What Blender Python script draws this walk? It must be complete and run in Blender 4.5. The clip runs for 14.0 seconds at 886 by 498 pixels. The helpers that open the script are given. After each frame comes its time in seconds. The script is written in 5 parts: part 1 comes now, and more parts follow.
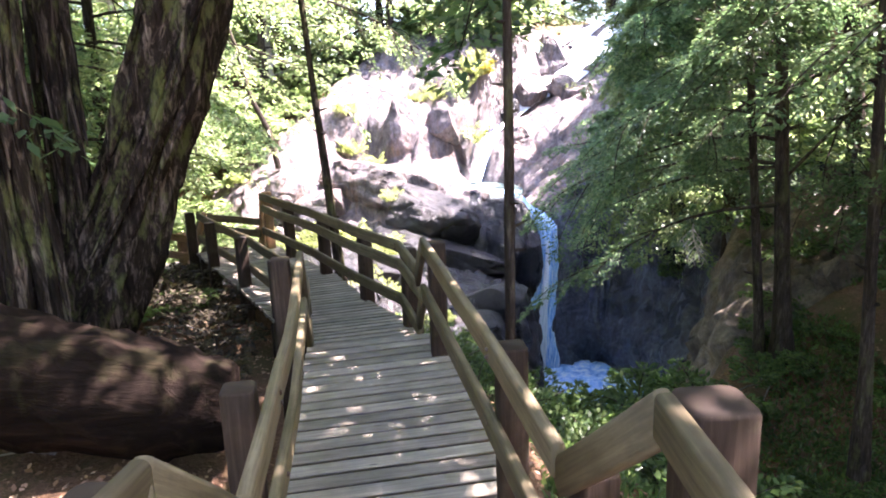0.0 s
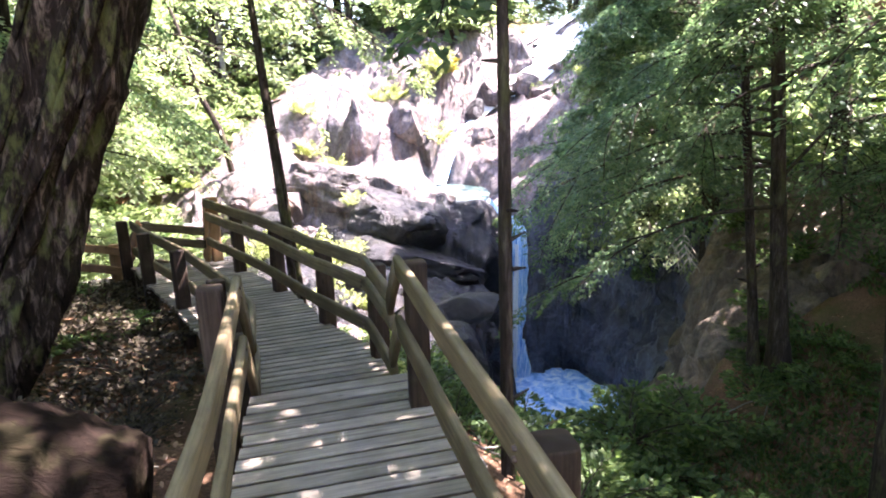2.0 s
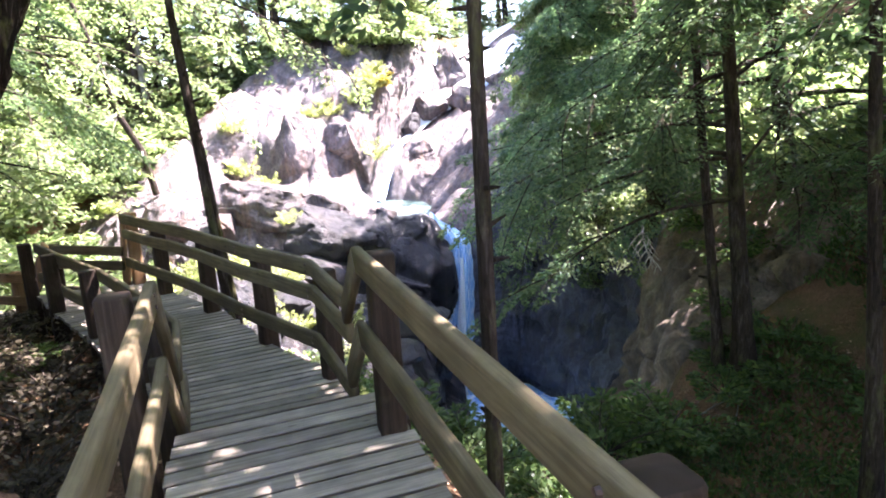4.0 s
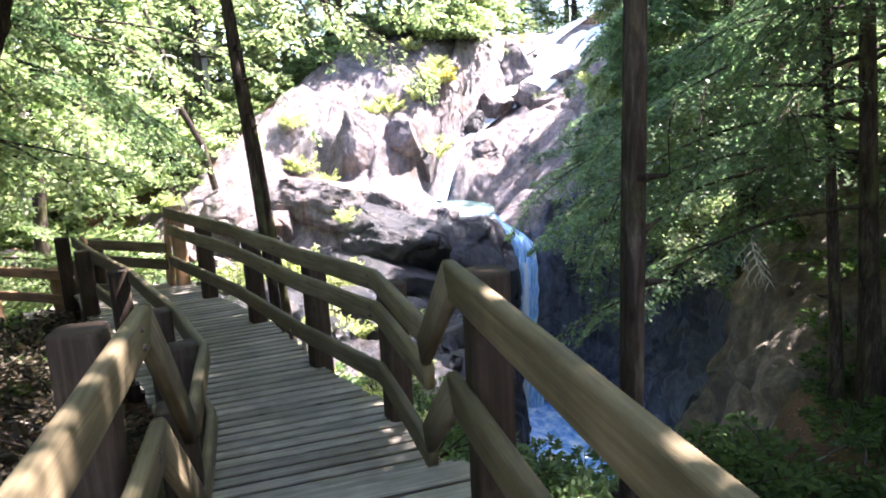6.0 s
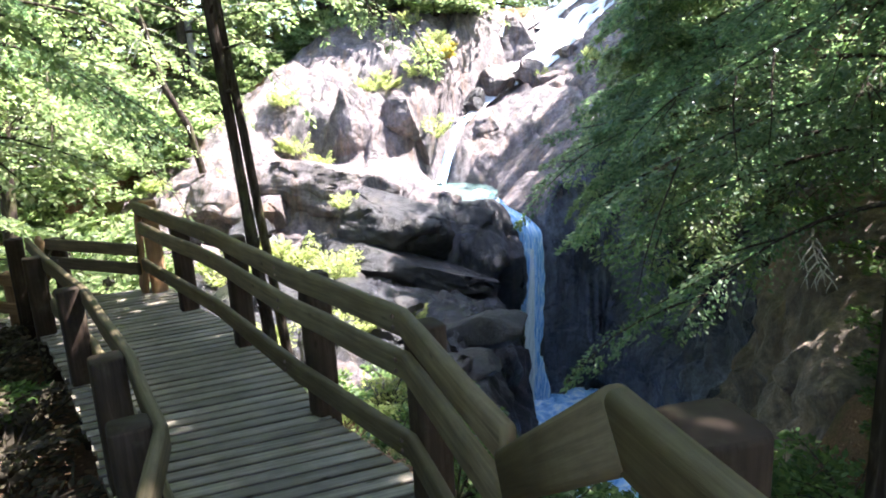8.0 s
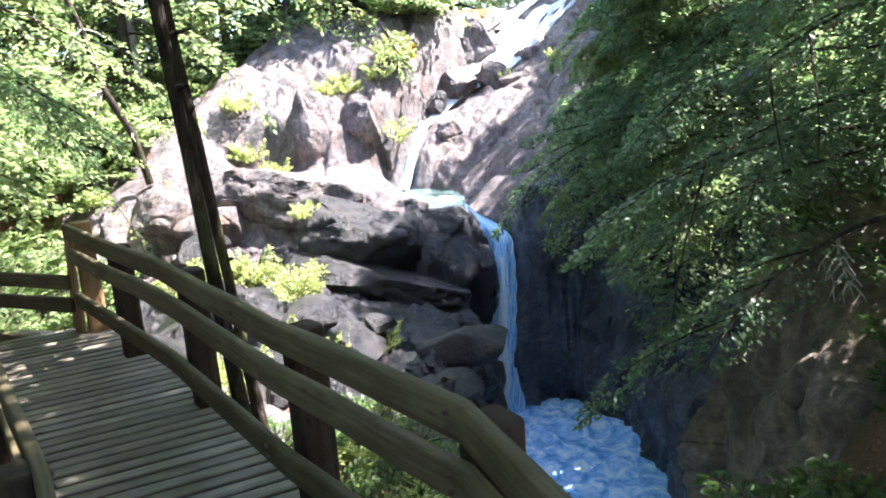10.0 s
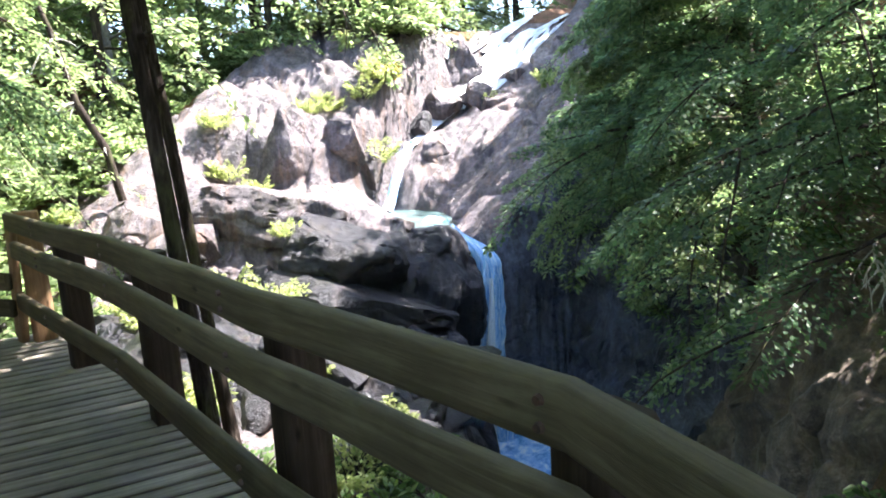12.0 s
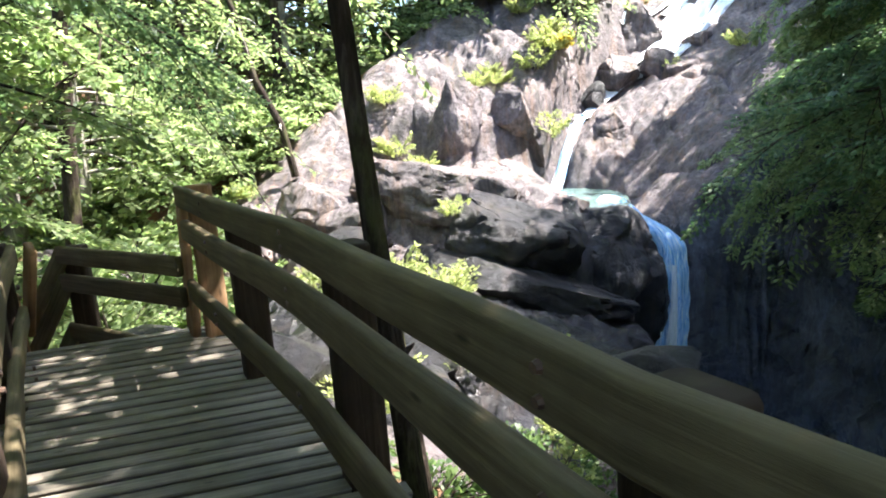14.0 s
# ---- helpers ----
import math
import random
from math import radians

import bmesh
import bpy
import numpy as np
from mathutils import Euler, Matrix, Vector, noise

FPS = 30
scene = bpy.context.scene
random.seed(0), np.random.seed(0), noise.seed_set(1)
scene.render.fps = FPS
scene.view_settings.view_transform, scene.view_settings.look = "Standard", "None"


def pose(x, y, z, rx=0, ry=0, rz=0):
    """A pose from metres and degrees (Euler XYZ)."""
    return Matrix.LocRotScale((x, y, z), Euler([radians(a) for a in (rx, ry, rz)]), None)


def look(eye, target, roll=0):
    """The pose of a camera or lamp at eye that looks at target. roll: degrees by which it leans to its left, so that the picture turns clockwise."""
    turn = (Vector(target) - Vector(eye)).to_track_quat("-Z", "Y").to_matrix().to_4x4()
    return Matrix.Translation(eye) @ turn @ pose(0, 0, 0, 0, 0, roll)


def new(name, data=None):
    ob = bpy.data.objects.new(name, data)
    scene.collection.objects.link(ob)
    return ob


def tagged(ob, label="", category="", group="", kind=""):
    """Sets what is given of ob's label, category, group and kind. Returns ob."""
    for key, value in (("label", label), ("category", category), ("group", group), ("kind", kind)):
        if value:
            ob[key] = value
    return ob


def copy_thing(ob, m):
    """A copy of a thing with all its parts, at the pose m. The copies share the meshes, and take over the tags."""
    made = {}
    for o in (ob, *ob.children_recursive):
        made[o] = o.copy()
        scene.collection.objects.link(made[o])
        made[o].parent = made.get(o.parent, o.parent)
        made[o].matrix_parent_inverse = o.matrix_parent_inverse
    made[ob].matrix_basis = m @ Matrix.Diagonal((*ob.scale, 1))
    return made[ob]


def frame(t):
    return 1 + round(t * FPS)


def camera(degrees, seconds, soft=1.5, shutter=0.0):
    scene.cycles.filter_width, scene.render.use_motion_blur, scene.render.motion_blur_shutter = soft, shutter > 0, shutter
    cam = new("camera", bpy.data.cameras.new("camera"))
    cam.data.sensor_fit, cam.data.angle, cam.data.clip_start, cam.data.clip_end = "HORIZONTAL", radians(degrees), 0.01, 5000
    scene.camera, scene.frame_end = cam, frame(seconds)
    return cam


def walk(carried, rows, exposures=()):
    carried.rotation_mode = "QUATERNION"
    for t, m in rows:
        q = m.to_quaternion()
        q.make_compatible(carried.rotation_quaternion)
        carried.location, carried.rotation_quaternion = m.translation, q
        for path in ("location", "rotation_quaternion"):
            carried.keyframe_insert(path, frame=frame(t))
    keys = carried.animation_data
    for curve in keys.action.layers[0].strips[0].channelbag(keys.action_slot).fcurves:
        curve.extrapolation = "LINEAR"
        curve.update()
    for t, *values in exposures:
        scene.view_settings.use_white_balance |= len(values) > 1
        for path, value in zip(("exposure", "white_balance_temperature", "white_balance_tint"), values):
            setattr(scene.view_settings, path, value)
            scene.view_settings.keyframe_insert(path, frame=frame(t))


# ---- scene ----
cam = camera(67.0, 14.0, soft=1.9)
PATH = [
    (0, (0.627, -0.453, 1.811), (0.486, 1.491, 1.362), -2.1),
    (0.5, (0.578, -0.166, 1.659), (0.425, 1.794, 1.289), -1.2),
    (1, (0.496, 0.21, 1.615), (0.404, 2.168, 1.218), -0.9),
    (1.5, (0.469, 0.495, 1.658), (0.581, 2.444, 1.227), -0.7),
    (2, (0.42, 0.787, 1.657), (0.393, 2.736, 1.211), -2.1),
    (2.5, (0.311, 0.958, 1.642), (0.292, 2.905, 1.185), -2.4),
    (3, (0.304, 1.162, 1.548), (0.441, 3.106, 1.096), -4.3),
    (5.5, (0.069, 2.423, 1.085), (0.213, 4.391, 0.758), -2.8),
    (6, (0.035, 2.806, 1.123), (0.031, 4.769, 0.742), -3.0),
    (6.5, (-0.036, 3.04, 1.144), (-0.046, 5.008, 0.787), -1.2),
    (7, (-0.047, 3.435, 1.146), (-0.094, 5.397, 0.762), -3.0),
    (7.5, (-0.157, 3.741, 1.14), (-0.21, 5.697, 0.726), -2.3),
    (8, (-0.241, 4.068, 1.131), (-0.228, 6.019, 0.688), -3.2),
    (8.5, (-0.314, 4.307, 1.15), (-0.366, 6.253, 0.689), -2.8),
    (9, (-0.406, 4.613, 1.137), (-0.348, 6.553, 0.656), -1.8),
    (11.5, (-0.746, 5.736, 0.805), (-0.557, 7.696, 0.454), -4.5),
    (12, (-0.756, 5.891, 0.653), (-0.545, 7.848, 0.299), -3.2),
    (12.5, (-0.82, 6.08, 0.566), (-0.742, 8.055, 0.254), -2.95),
    (13, (-0.98, 6.533, 0.50), (-1.108, 8.492, 0.122), -4.25),
    (13.5, (-1.10, 6.89, 0.504), (-1.561, 8.79, 0.086), -5.5),
    (14, (-1.283, 7.198, 0.525), (-1.525, 9.145, 0.136), -4.2),
]
walk(cam, [(t, look(eye, target, roll)) for t, eye, target, roll in PATH],
     [(0, 3.66, 6250, 33), (3, 3.6, 6200, 32), (5.5, 3.45, 6050, 28), (8, 3.2, 6050, 18), (12, 3.03, 6000, 17), (13, 2.94, 6050, 16), (14, 2.7, 6200, 13)])

# ---- world, sun, exposure ----
SUN = Vector((0.48, 0.13, 0.87)).normalized()
world = bpy.data.worlds.new("sky")
scene.world = world
world.use_nodes = True
wn = world.node_tree
sky = wn.nodes.new("ShaderNodeTexSky")
sky.sky_type = "NISHITA"
sky.sun_disc = False
sky.sun_elevation = math.asin(SUN.z)
sky.sun_rotation = math.atan2(SUN.x, SUN.y)
wn.links.new(sky.outputs[0], wn.nodes["Background"].inputs[0])
wn.nodes["Background"].inputs[1].default_value = 0.12
sun_data = bpy.data.lights.new("sun", "SUN")
sun_data.energy, sun_data.angle, sun_data.color = 5.0, radians(0.53), (1.0, 0.95, 0.87)
sun = new("sun", sun_data)
sun.matrix_world = look(SUN * 60, (0, 0, 0))


# ---- materials ----
def material(name, build):
    m = bpy.data.materials.new(name)
    m.use_nodes = True
    nt = m.node_tree
    build(nt, nt.nodes["Principled BSDF"])
    return m


def node(nt, kind, **values):
    n = nt.nodes.new("ShaderNode" + kind)
    for k, v in values.items():
        n.inputs[k.replace("_", " ")].default_value = v
    return n


def noise_tex(nt, scale, detail=6.0, rough=0.6, vec=None, dist=0.0):
    n = node(nt, "TexNoise", Scale=scale, Detail=detail, Roughness=rough, Distortion=dist)
    if vec is not None:
        nt.links.new(vec, n.inputs["Vector"])
    return n.outputs["Fac"]


def ramp(nt, fac, *stops):
    r = nt.nodes.new("ShaderNodeValToRGB")
    while len(r.color_ramp.elements) < len(stops):
        r.color_ramp.elements.new(0.5)
    for e, (p, c) in zip(r.color_ramp.elements, stops):
        e.position = p
        e.color = (*c, 1) if isinstance(c, tuple) else (c, c, c, 1)
    nt.links.new(fac, r.inputs[0])
    return r.outputs[0]


def mix(nt, fac, a, b, mode="MIX"):
    n = nt.nodes.new("ShaderNodeMix")
    n.data_type, n.blend_type = "RGBA", mode
    for slot, v in ((0, fac), (6, a), (7, b)):
        if isinstance(v, (int, float)):
            n.inputs[slot].default_value = v if slot == 0 else (v, v, v, 1)
        elif isinstance(v, tuple):
            n.inputs[slot].default_value = (*v, 1)
        else:
            nt.links.new(v, n.inputs[slot])
    return n.outputs[2]


def bump(nt, bsdf, height, strength=0.5, distance=0.02):
    b = node(nt, "Bump", Strength=strength, Distance=distance)
    nt.links.new(height, b.inputs["Height"])
    nt.links.new(b.outputs[0], bsdf.inputs["Normal"])


def position(nt, scale=(1, 1, 1)):
    g = nt.nodes.new("ShaderNodeNewGeometry")
    m = nt.nodes.new("ShaderNodeMapping")
    m.inputs["Scale"].default_value = scale
    nt.links.new(g.outputs["Position"], m.inputs[0])
    return m.outputs[0]


def wood(name, dark, mid, light, rough=0.75, lichen=0.0):
    """Sawn timber; the grain runs along u of the mesh's own map, in metres."""
    def build(nt, b):
        uv = nt.nodes.new("ShaderNodeUVMap")
        info = nt.nodes.new("ShaderNodeObjectInfo")
        off = node(nt, "VectorMath")
        off.operation = "MULTIPLY_ADD"
        comb = nt.nodes.new("ShaderNodeCombineXYZ")
        for i in range(3):
            nt.links.new(info.outputs["Random"], comb.inputs[i])
        nt.links.new(comb.outputs[0], off.inputs[0])
        off.inputs[1].default_value = (37, 21, 11)
        nt.links.new(uv.outputs[0], off.inputs[2])
        mp = nt.nodes.new("ShaderNodeMapping")
        mp.inputs["Scale"].default_value = (2.2, 45, 1)
        nt.links.new(off.outputs[0], mp.inputs[0])
        grain = noise_tex(nt, 1.0, 8, 0.65, mp.outputs[0], 0.4)
        blot = noise_tex(nt, 3.5, 5, 0.6, off.outputs[0])
        col = ramp(nt, grain, (0.25, dark), (0.5, mid), (0.75, light))
        tone = ramp(nt, blot, (0.3, 0.62), (0.7, 1.15))
        col = mix(nt, 1.0, col, tone, "MULTIPLY")
        each = ramp(nt, info.outputs["Random"], (0.0, 0.72), (1.0, 1.12))
        col = mix(nt, 1.0, col, each, "MULTIPLY")
        if lichen:
            spots = ramp(nt, noise_tex(nt, 7.0, 7, 0.7, position(nt)), (0.55, 0.0), (0.68, 1.0))
            f = node(nt, "Math")
            f.operation = "MULTIPLY"
            nt.links.new(spots, f.inputs[0])
            f.inputs[1].default_value = lichen
            col = mix(nt, f.outputs[0], col, (0.22, 0.23, 0.12))
        # knots
        vo = node(nt, "TexVoronoi", Scale=2.3)
        kmap = nt.nodes.new("ShaderNodeMapping")
        kmap.inputs["Scale"].default_value = (1.0, 3.2, 1)
        nt.links.new(off.outputs[0], kmap.inputs[0])
        nt.links.new(kmap.outputs[0], vo.inputs["Vector"])
        knot = ramp(nt, vo.outputs["Distance"], (0.03, 0.35), (0.09, 1.0))
        col = mix(nt, 1.0, col, knot, "MULTIPLY")
        nt.links.new(col, b.inputs["Base Color"])
        nt.links.new(ramp(nt, blot, (0.2, rough - 0.15), (0.8, rough + 0.1)), b.inputs["Roughness"])
        b.inputs["Specular IOR Level"].default_value = 0.16
        bump(nt, b, grain, 0.5, 0.006)
    return material(name, build)


RAIL = wood("rail_timber", (0.078, 0.06, 0.033), (0.145, 0.113, 0.064), (0.225, 0.18, 0.105), 0.72, 0.1)
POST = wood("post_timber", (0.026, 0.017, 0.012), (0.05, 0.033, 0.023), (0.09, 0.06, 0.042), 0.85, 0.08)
# orange copy of the post timber, with sunlight put into its colour
TIMBER_SUNLIT = wood("sunlit_timber", (0.22, 0.12, 0.06), (0.36, 0.21, 0.11), (0.46, 0.29, 0.16), 0.75)
PLANK = wood("deck_timber", (0.15, 0.128, 0.10), (0.26, 0.225, 0.178), (0.38, 0.335, 0.27), 0.8, 0.08)


def bark_mat(name, a, b_, c, moss=0.0, scale=1.0, run=(9, 9, 1.3)):
    def build(nt, b):
        v = position(nt, tuple(v * scale for v in run))
        f = noise_tex(nt, 1.6, 9, 0.68, v, 0.8)
        col = ramp(nt, f, (0.3, a), (0.52, b_), (0.72, c))
        patch = noise_tex(nt, 1.4, 6, 0.65, position(nt))
        col = mix(nt, 1.0, col, ramp(nt, patch, (0.3, 0.55), (0.7, 1.25)), "MULTIPLY")
        if moss:
            spots = ramp(nt, noise_tex(nt, 2.6, 8, 0.7, position(nt, (1.5, 1.5, 0.6))), (0.52, 0.0), (0.62, moss))
            col = mix(nt, spots, col, (0.16, 0.17, 0.06))
        nt.links.new(col, b.inputs["Base Color"])
        b.inputs["Roughness"].default_value = 0.9
        b.inputs["Specular IOR Level"].default_value = 0.06
        bump(nt, b, f, 0.9, 0.05 / scale)
    return material(name, build)


BARK_OLD = bark_mat("old_bark", (0.006, 0.005, 0.004), (0.05, 0.036, 0.028), (0.40, 0.30, 0.23), 0.75, 0.8)
BARK = bark_mat("dark_bark", (0.016, 0.012, 0.01), (0.05, 0.038, 0.03), (0.13, 0.105, 0.085), 0.3, 1.8)
BARK_PALE = bark_mat("pale_bark", (0.16, 0.14, 0.12), (0.32, 0.29, 0.25), (0.48, 0.45, 0.40), 0.2, 1.8)
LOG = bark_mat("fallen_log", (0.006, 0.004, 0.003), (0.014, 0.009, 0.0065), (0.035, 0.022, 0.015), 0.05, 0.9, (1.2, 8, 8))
DEAD = bark_mat("dead_twigs", (0.35, 0.31, 0.25), (0.52, 0.48, 0.40), (0.66, 0.62, 0.54), 0.0, 2.0)


def leaf_mat(name, dark, mid, light, through_=0.45, rough=0.42):
    def build(nt, b):
        g = nt.nodes.new("ShaderNodeNewGeometry")
        col = ramp(nt, g.outputs["Random Per Island"], (0.0, dark), (0.5, mid), (1.0, light))
        big = noise_tex(nt, 0.9, 3, 0.5, position(nt))
        col = mix(nt, 1.0, col, ramp(nt, big, (0.3, 0.7), (0.7, 1.25)), "MULTIPLY")
        nt.links.new(col, b.inputs["Base Color"])
        b.inputs["Roughness"].default_value = rough
        b.inputs["Specular IOR Level"].default_value = 0.28
        tr = nt.nodes.new("ShaderNodeBsdfTranslucent")
        nt.links.new(mix(nt, 1.0, col, (1.45, 1.5, 1.15), "MULTIPLY"), tr.inputs[0])
        ms = nt.nodes.new("ShaderNodeMixShader")
        ms.inputs[0].default_value = through_
        nt.links.new(b.outputs[0], ms.inputs[1])
        nt.links.new(tr.outputs[0], ms.inputs[2])
        nt.links.new(ms.outputs[0], nt.nodes["Material Output"].inputs[0])
    return material(name, build)


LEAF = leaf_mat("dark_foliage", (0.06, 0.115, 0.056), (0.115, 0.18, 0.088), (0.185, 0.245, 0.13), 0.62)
# brighter copy of the green above, sunlight put into its colour
LEAF_SUNLIT = leaf_mat("sunlit_foliage", (0.11, 0.16, 0.075), (0.20, 0.26, 0.125), (0.33, 0.37, 0.20), 0.68)
LEAF_LIME = leaf_mat("lime_foliage", (0.2, 0.25, 0.09), (0.34, 0.38, 0.16), (0.48, 0.48, 0.24), 0.55)
LEAF_OCHRE = leaf_mat("ochre_foliage", (0.25, 0.2, 0.03), (0.42, 0.32, 0.05), (0.5, 0.42, 0.1), 0.4)
FERN = leaf_mat("fern_foliage", (0.045, 0.085, 0.03), (0.085, 0.14, 0.045), (0.15, 0.21, 0.07), 0.5)
DRY = leaf_mat("dry_brush", (0.028, 0.022, 0.014), (0.06, 0.048, 0.03), (0.11, 0.09, 0.055), 0.2, 0.8)


def rock_build(base, light, rust, wet, moss_fac, dark=0.0):
    def build(nt, b):
        pos = position(nt)
        big = noise_tex(nt, 0.45, 8, 0.62, pos, 0.5)
        fine = noise_tex(nt, 5.0, 10, 0.7, pos)
        speck = noise_tex(nt, 38.0, 3, 0.6, pos)
        streak = noise_tex(nt, 1.0, 8, 0.65, position(nt, (2.6, 1.2, 0.35)), 0.6)
        col = ramp(nt, big, (0.3, base), (0.55, tuple((x + y) / 2 for x, y in zip(base, light))), (0.72, light))
        col = mix(nt, 1.0, col, ramp(nt, fine, (0.34, 0.45), (0.66, 1.3)), "MULTIPLY")
        col = mix(nt, 1.0, col, ramp(nt, speck, (0.35, 0.8), (0.65, 1.12)), "MULTIPLY")
        col = mix(nt, ramp(nt, streak, (0.51, 0.0), (0.66, 0.6)), col, rust)
        if moss_fac:
            col = mix(nt, ramp(nt, noise_tex(nt, 1.1, 9, 0.7, pos), (0.53, 0.0), (0.63, moss_fac)), col, (0.13, 0.13, 0.045))
        seam = noise_tex(nt, 0.7, 7, 0.6, position(nt, (1.0, 0.8, 2.2)), 1.2)
        crack = ramp(nt, seam, (0.485, 1.0), (0.5, 0.3), (0.515, 1.0))
        col = mix(nt, 0.22, col, crack, "MULTIPLY")
        stain = ramp(nt, noise_tex(nt, 0.9, 9, 0.72, position(nt, (1.6, 0.9, 0.5)), 0.8), (0.42, 0.32), (0.6, 1.0))
        col = mix(nt, 0.85, col, stain, "MULTIPLY")
        nt.links.new(col, b.inputs["Base Color"])
        nt.links.new(ramp(nt, big, (0.3, wet), (0.7, min(1.0, wet + 0.3))), b.inputs["Roughness"])
        h = mix(nt, 0.3, fine, mix(nt, 0.5, stain, crack))
        bump(nt, b, h, 1.0, 0.2)
    return build


GRANITE = material("granite", rock_build((0.13, 0.10, 0.104), (0.38, 0.318, 0.305), (0.32, 0.185, 0.11), 0.5, 0.25))
# wet rock, its colour lowered further for the trees' shade
WETROCK_SHADED = material("shaded_wet_rock", rock_build((0.02, 0.0195, 0.023), (0.062, 0.058, 0.068), (0.10, 0.075, 0.06), 0.2, 0.1))
# bluish lightness includes the sky's sheen on the wet wall
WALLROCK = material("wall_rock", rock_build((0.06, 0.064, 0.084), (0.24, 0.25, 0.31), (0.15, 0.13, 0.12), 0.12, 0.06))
# bank boulders: the shade on them is put into this dark colour
ROCK_SHADED = material("shaded_rock", rock_build((0.015, 0.014, 0.017), (0.058, 0.053, 0.058), (0.075, 0.052, 0.04), 0.32, 0.12))
BROWNROCK = material("brown_rock", rock_build((0.2, 0.148, 0.104), (0.40, 0.31, 0.22), (0.28, 0.17, 0.09), 0.5, 0.45))


def soil_build(nt, b):
    pos = position(nt)
    big = noise_tex(nt, 0.6, 7, 0.6, pos)
    litter = noise_tex(nt, 22.0, 6, 0.75, position(nt, (1, 1.6, 1)), 1.5)
    col = ramp(nt, litter, (0.3, (0.06, 0.038, 0.024)), (0.5, (0.19, 0.11, 0.066)), (0.68, (0.36, 0.215, 0.13)))
    col = mix(nt, 1.0, col, ramp(nt, big, (0.3, 0.6), (0.7, 1.2)), "MULTIPLY")
    moss = ramp(nt, noise_tex(nt, 0.8, 8, 0.68, position(nt, (1.1, 0.8, 1))), (0.5, 0.0), (0.62, 0.75))
    col = mix(nt, moss, col, (0.085, 0.095, 0.035))
    nt.links.new(col, b.inputs["Base Color"])
    b.inputs["Roughness"].default_value = 0.95
    b.inputs["Specular IOR Level"].default_value = 0.08
    bump(nt, b, litter, 0.9, 0.05)


SOIL = material("forest_floor", soil_build)


def water_build(foam):
    def build(nt, b):
        uv = nt.nodes.new("ShaderNodeUVMap")
        mp = nt.nodes.new("ShaderNodeMapping")
        mp.inputs["Scale"].default_value = (9.0, 1.1, 1) if foam in ("fall", "froth") else (0.8, 0.8, 1) if foam == "pool" else (1.3, 1.3, 1)
        nt.links.new(uv.outputs[0], mp.inputs[0])
        f = noise_tex(nt, 1.6, 9, 0.66, mp.outputs[0], 0.7)
        if foam == "pool":
            col = ramp(nt, f, (0.36, (0.05, 0.09, 0.082)), (0.55, (0.10, 0.155, 0.14)), (0.72, (0.3, 0.36, 0.35)))
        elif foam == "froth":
            # frothier water, whitened also for the sun on the upper cascade
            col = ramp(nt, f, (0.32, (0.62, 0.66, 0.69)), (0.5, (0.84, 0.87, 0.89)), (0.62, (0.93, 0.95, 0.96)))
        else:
            # the blue of the shaded ravine is put into the water colour
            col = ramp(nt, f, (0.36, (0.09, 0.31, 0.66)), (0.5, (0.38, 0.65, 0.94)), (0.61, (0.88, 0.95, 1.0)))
        nt.links.new(col, b.inputs["Base Color"])
        b.inputs["Roughness"].default_value = 0.25 if foam == "pool" else 0.5
        bump(nt, b, f, 0.7, 0.08)
    return build


FALL_SHADED = material("shaded_falling_water", water_build("fall"))
FOAM_SHADED = material("shaded_foaming_water", water_build("foam"))
FROTH_SUNLIT = material("sunlit_frothing_water", water_build("froth"))
POOL = material("clear_pool_water", water_build("pool"))


# ---- helpers for meshes ----
ORIGIN = {}


def thing(name, at, label, category, group="", kind=""):
    ob = new(name)
    ob.empty_display_size = 0.1
    ob.location = at
    ORIGIN[ob.name] = Vector(at)
    return tagged(ob, label, category, group, kind)


def mesh_part(name, me, mat, parent=None, label=""):
    """Links a mesh given in world coordinates under a thing or a part."""
    me.materials.append(mat)
    ob = new(name, me)
    if parent is not None:
        o = ORIGIN[parent.name]
        me.transform(Matrix.Translation(-o))
        ob.parent = parent
        ORIGIN[ob.name] = o
    else:
        ORIGIN[ob.name] = Vector((0, 0, 0))
    if label:
        ob["label"] = label
    return ob


def part(name, bm, mat, parent=None, label="", smooth=False):
    me = bpy.data.meshes.new(name)
    bm.to_mesh(me)
    bm.free()
    if smooth:
        me.shade_smooth()
    return mesh_part(name, me, mat, parent, label)


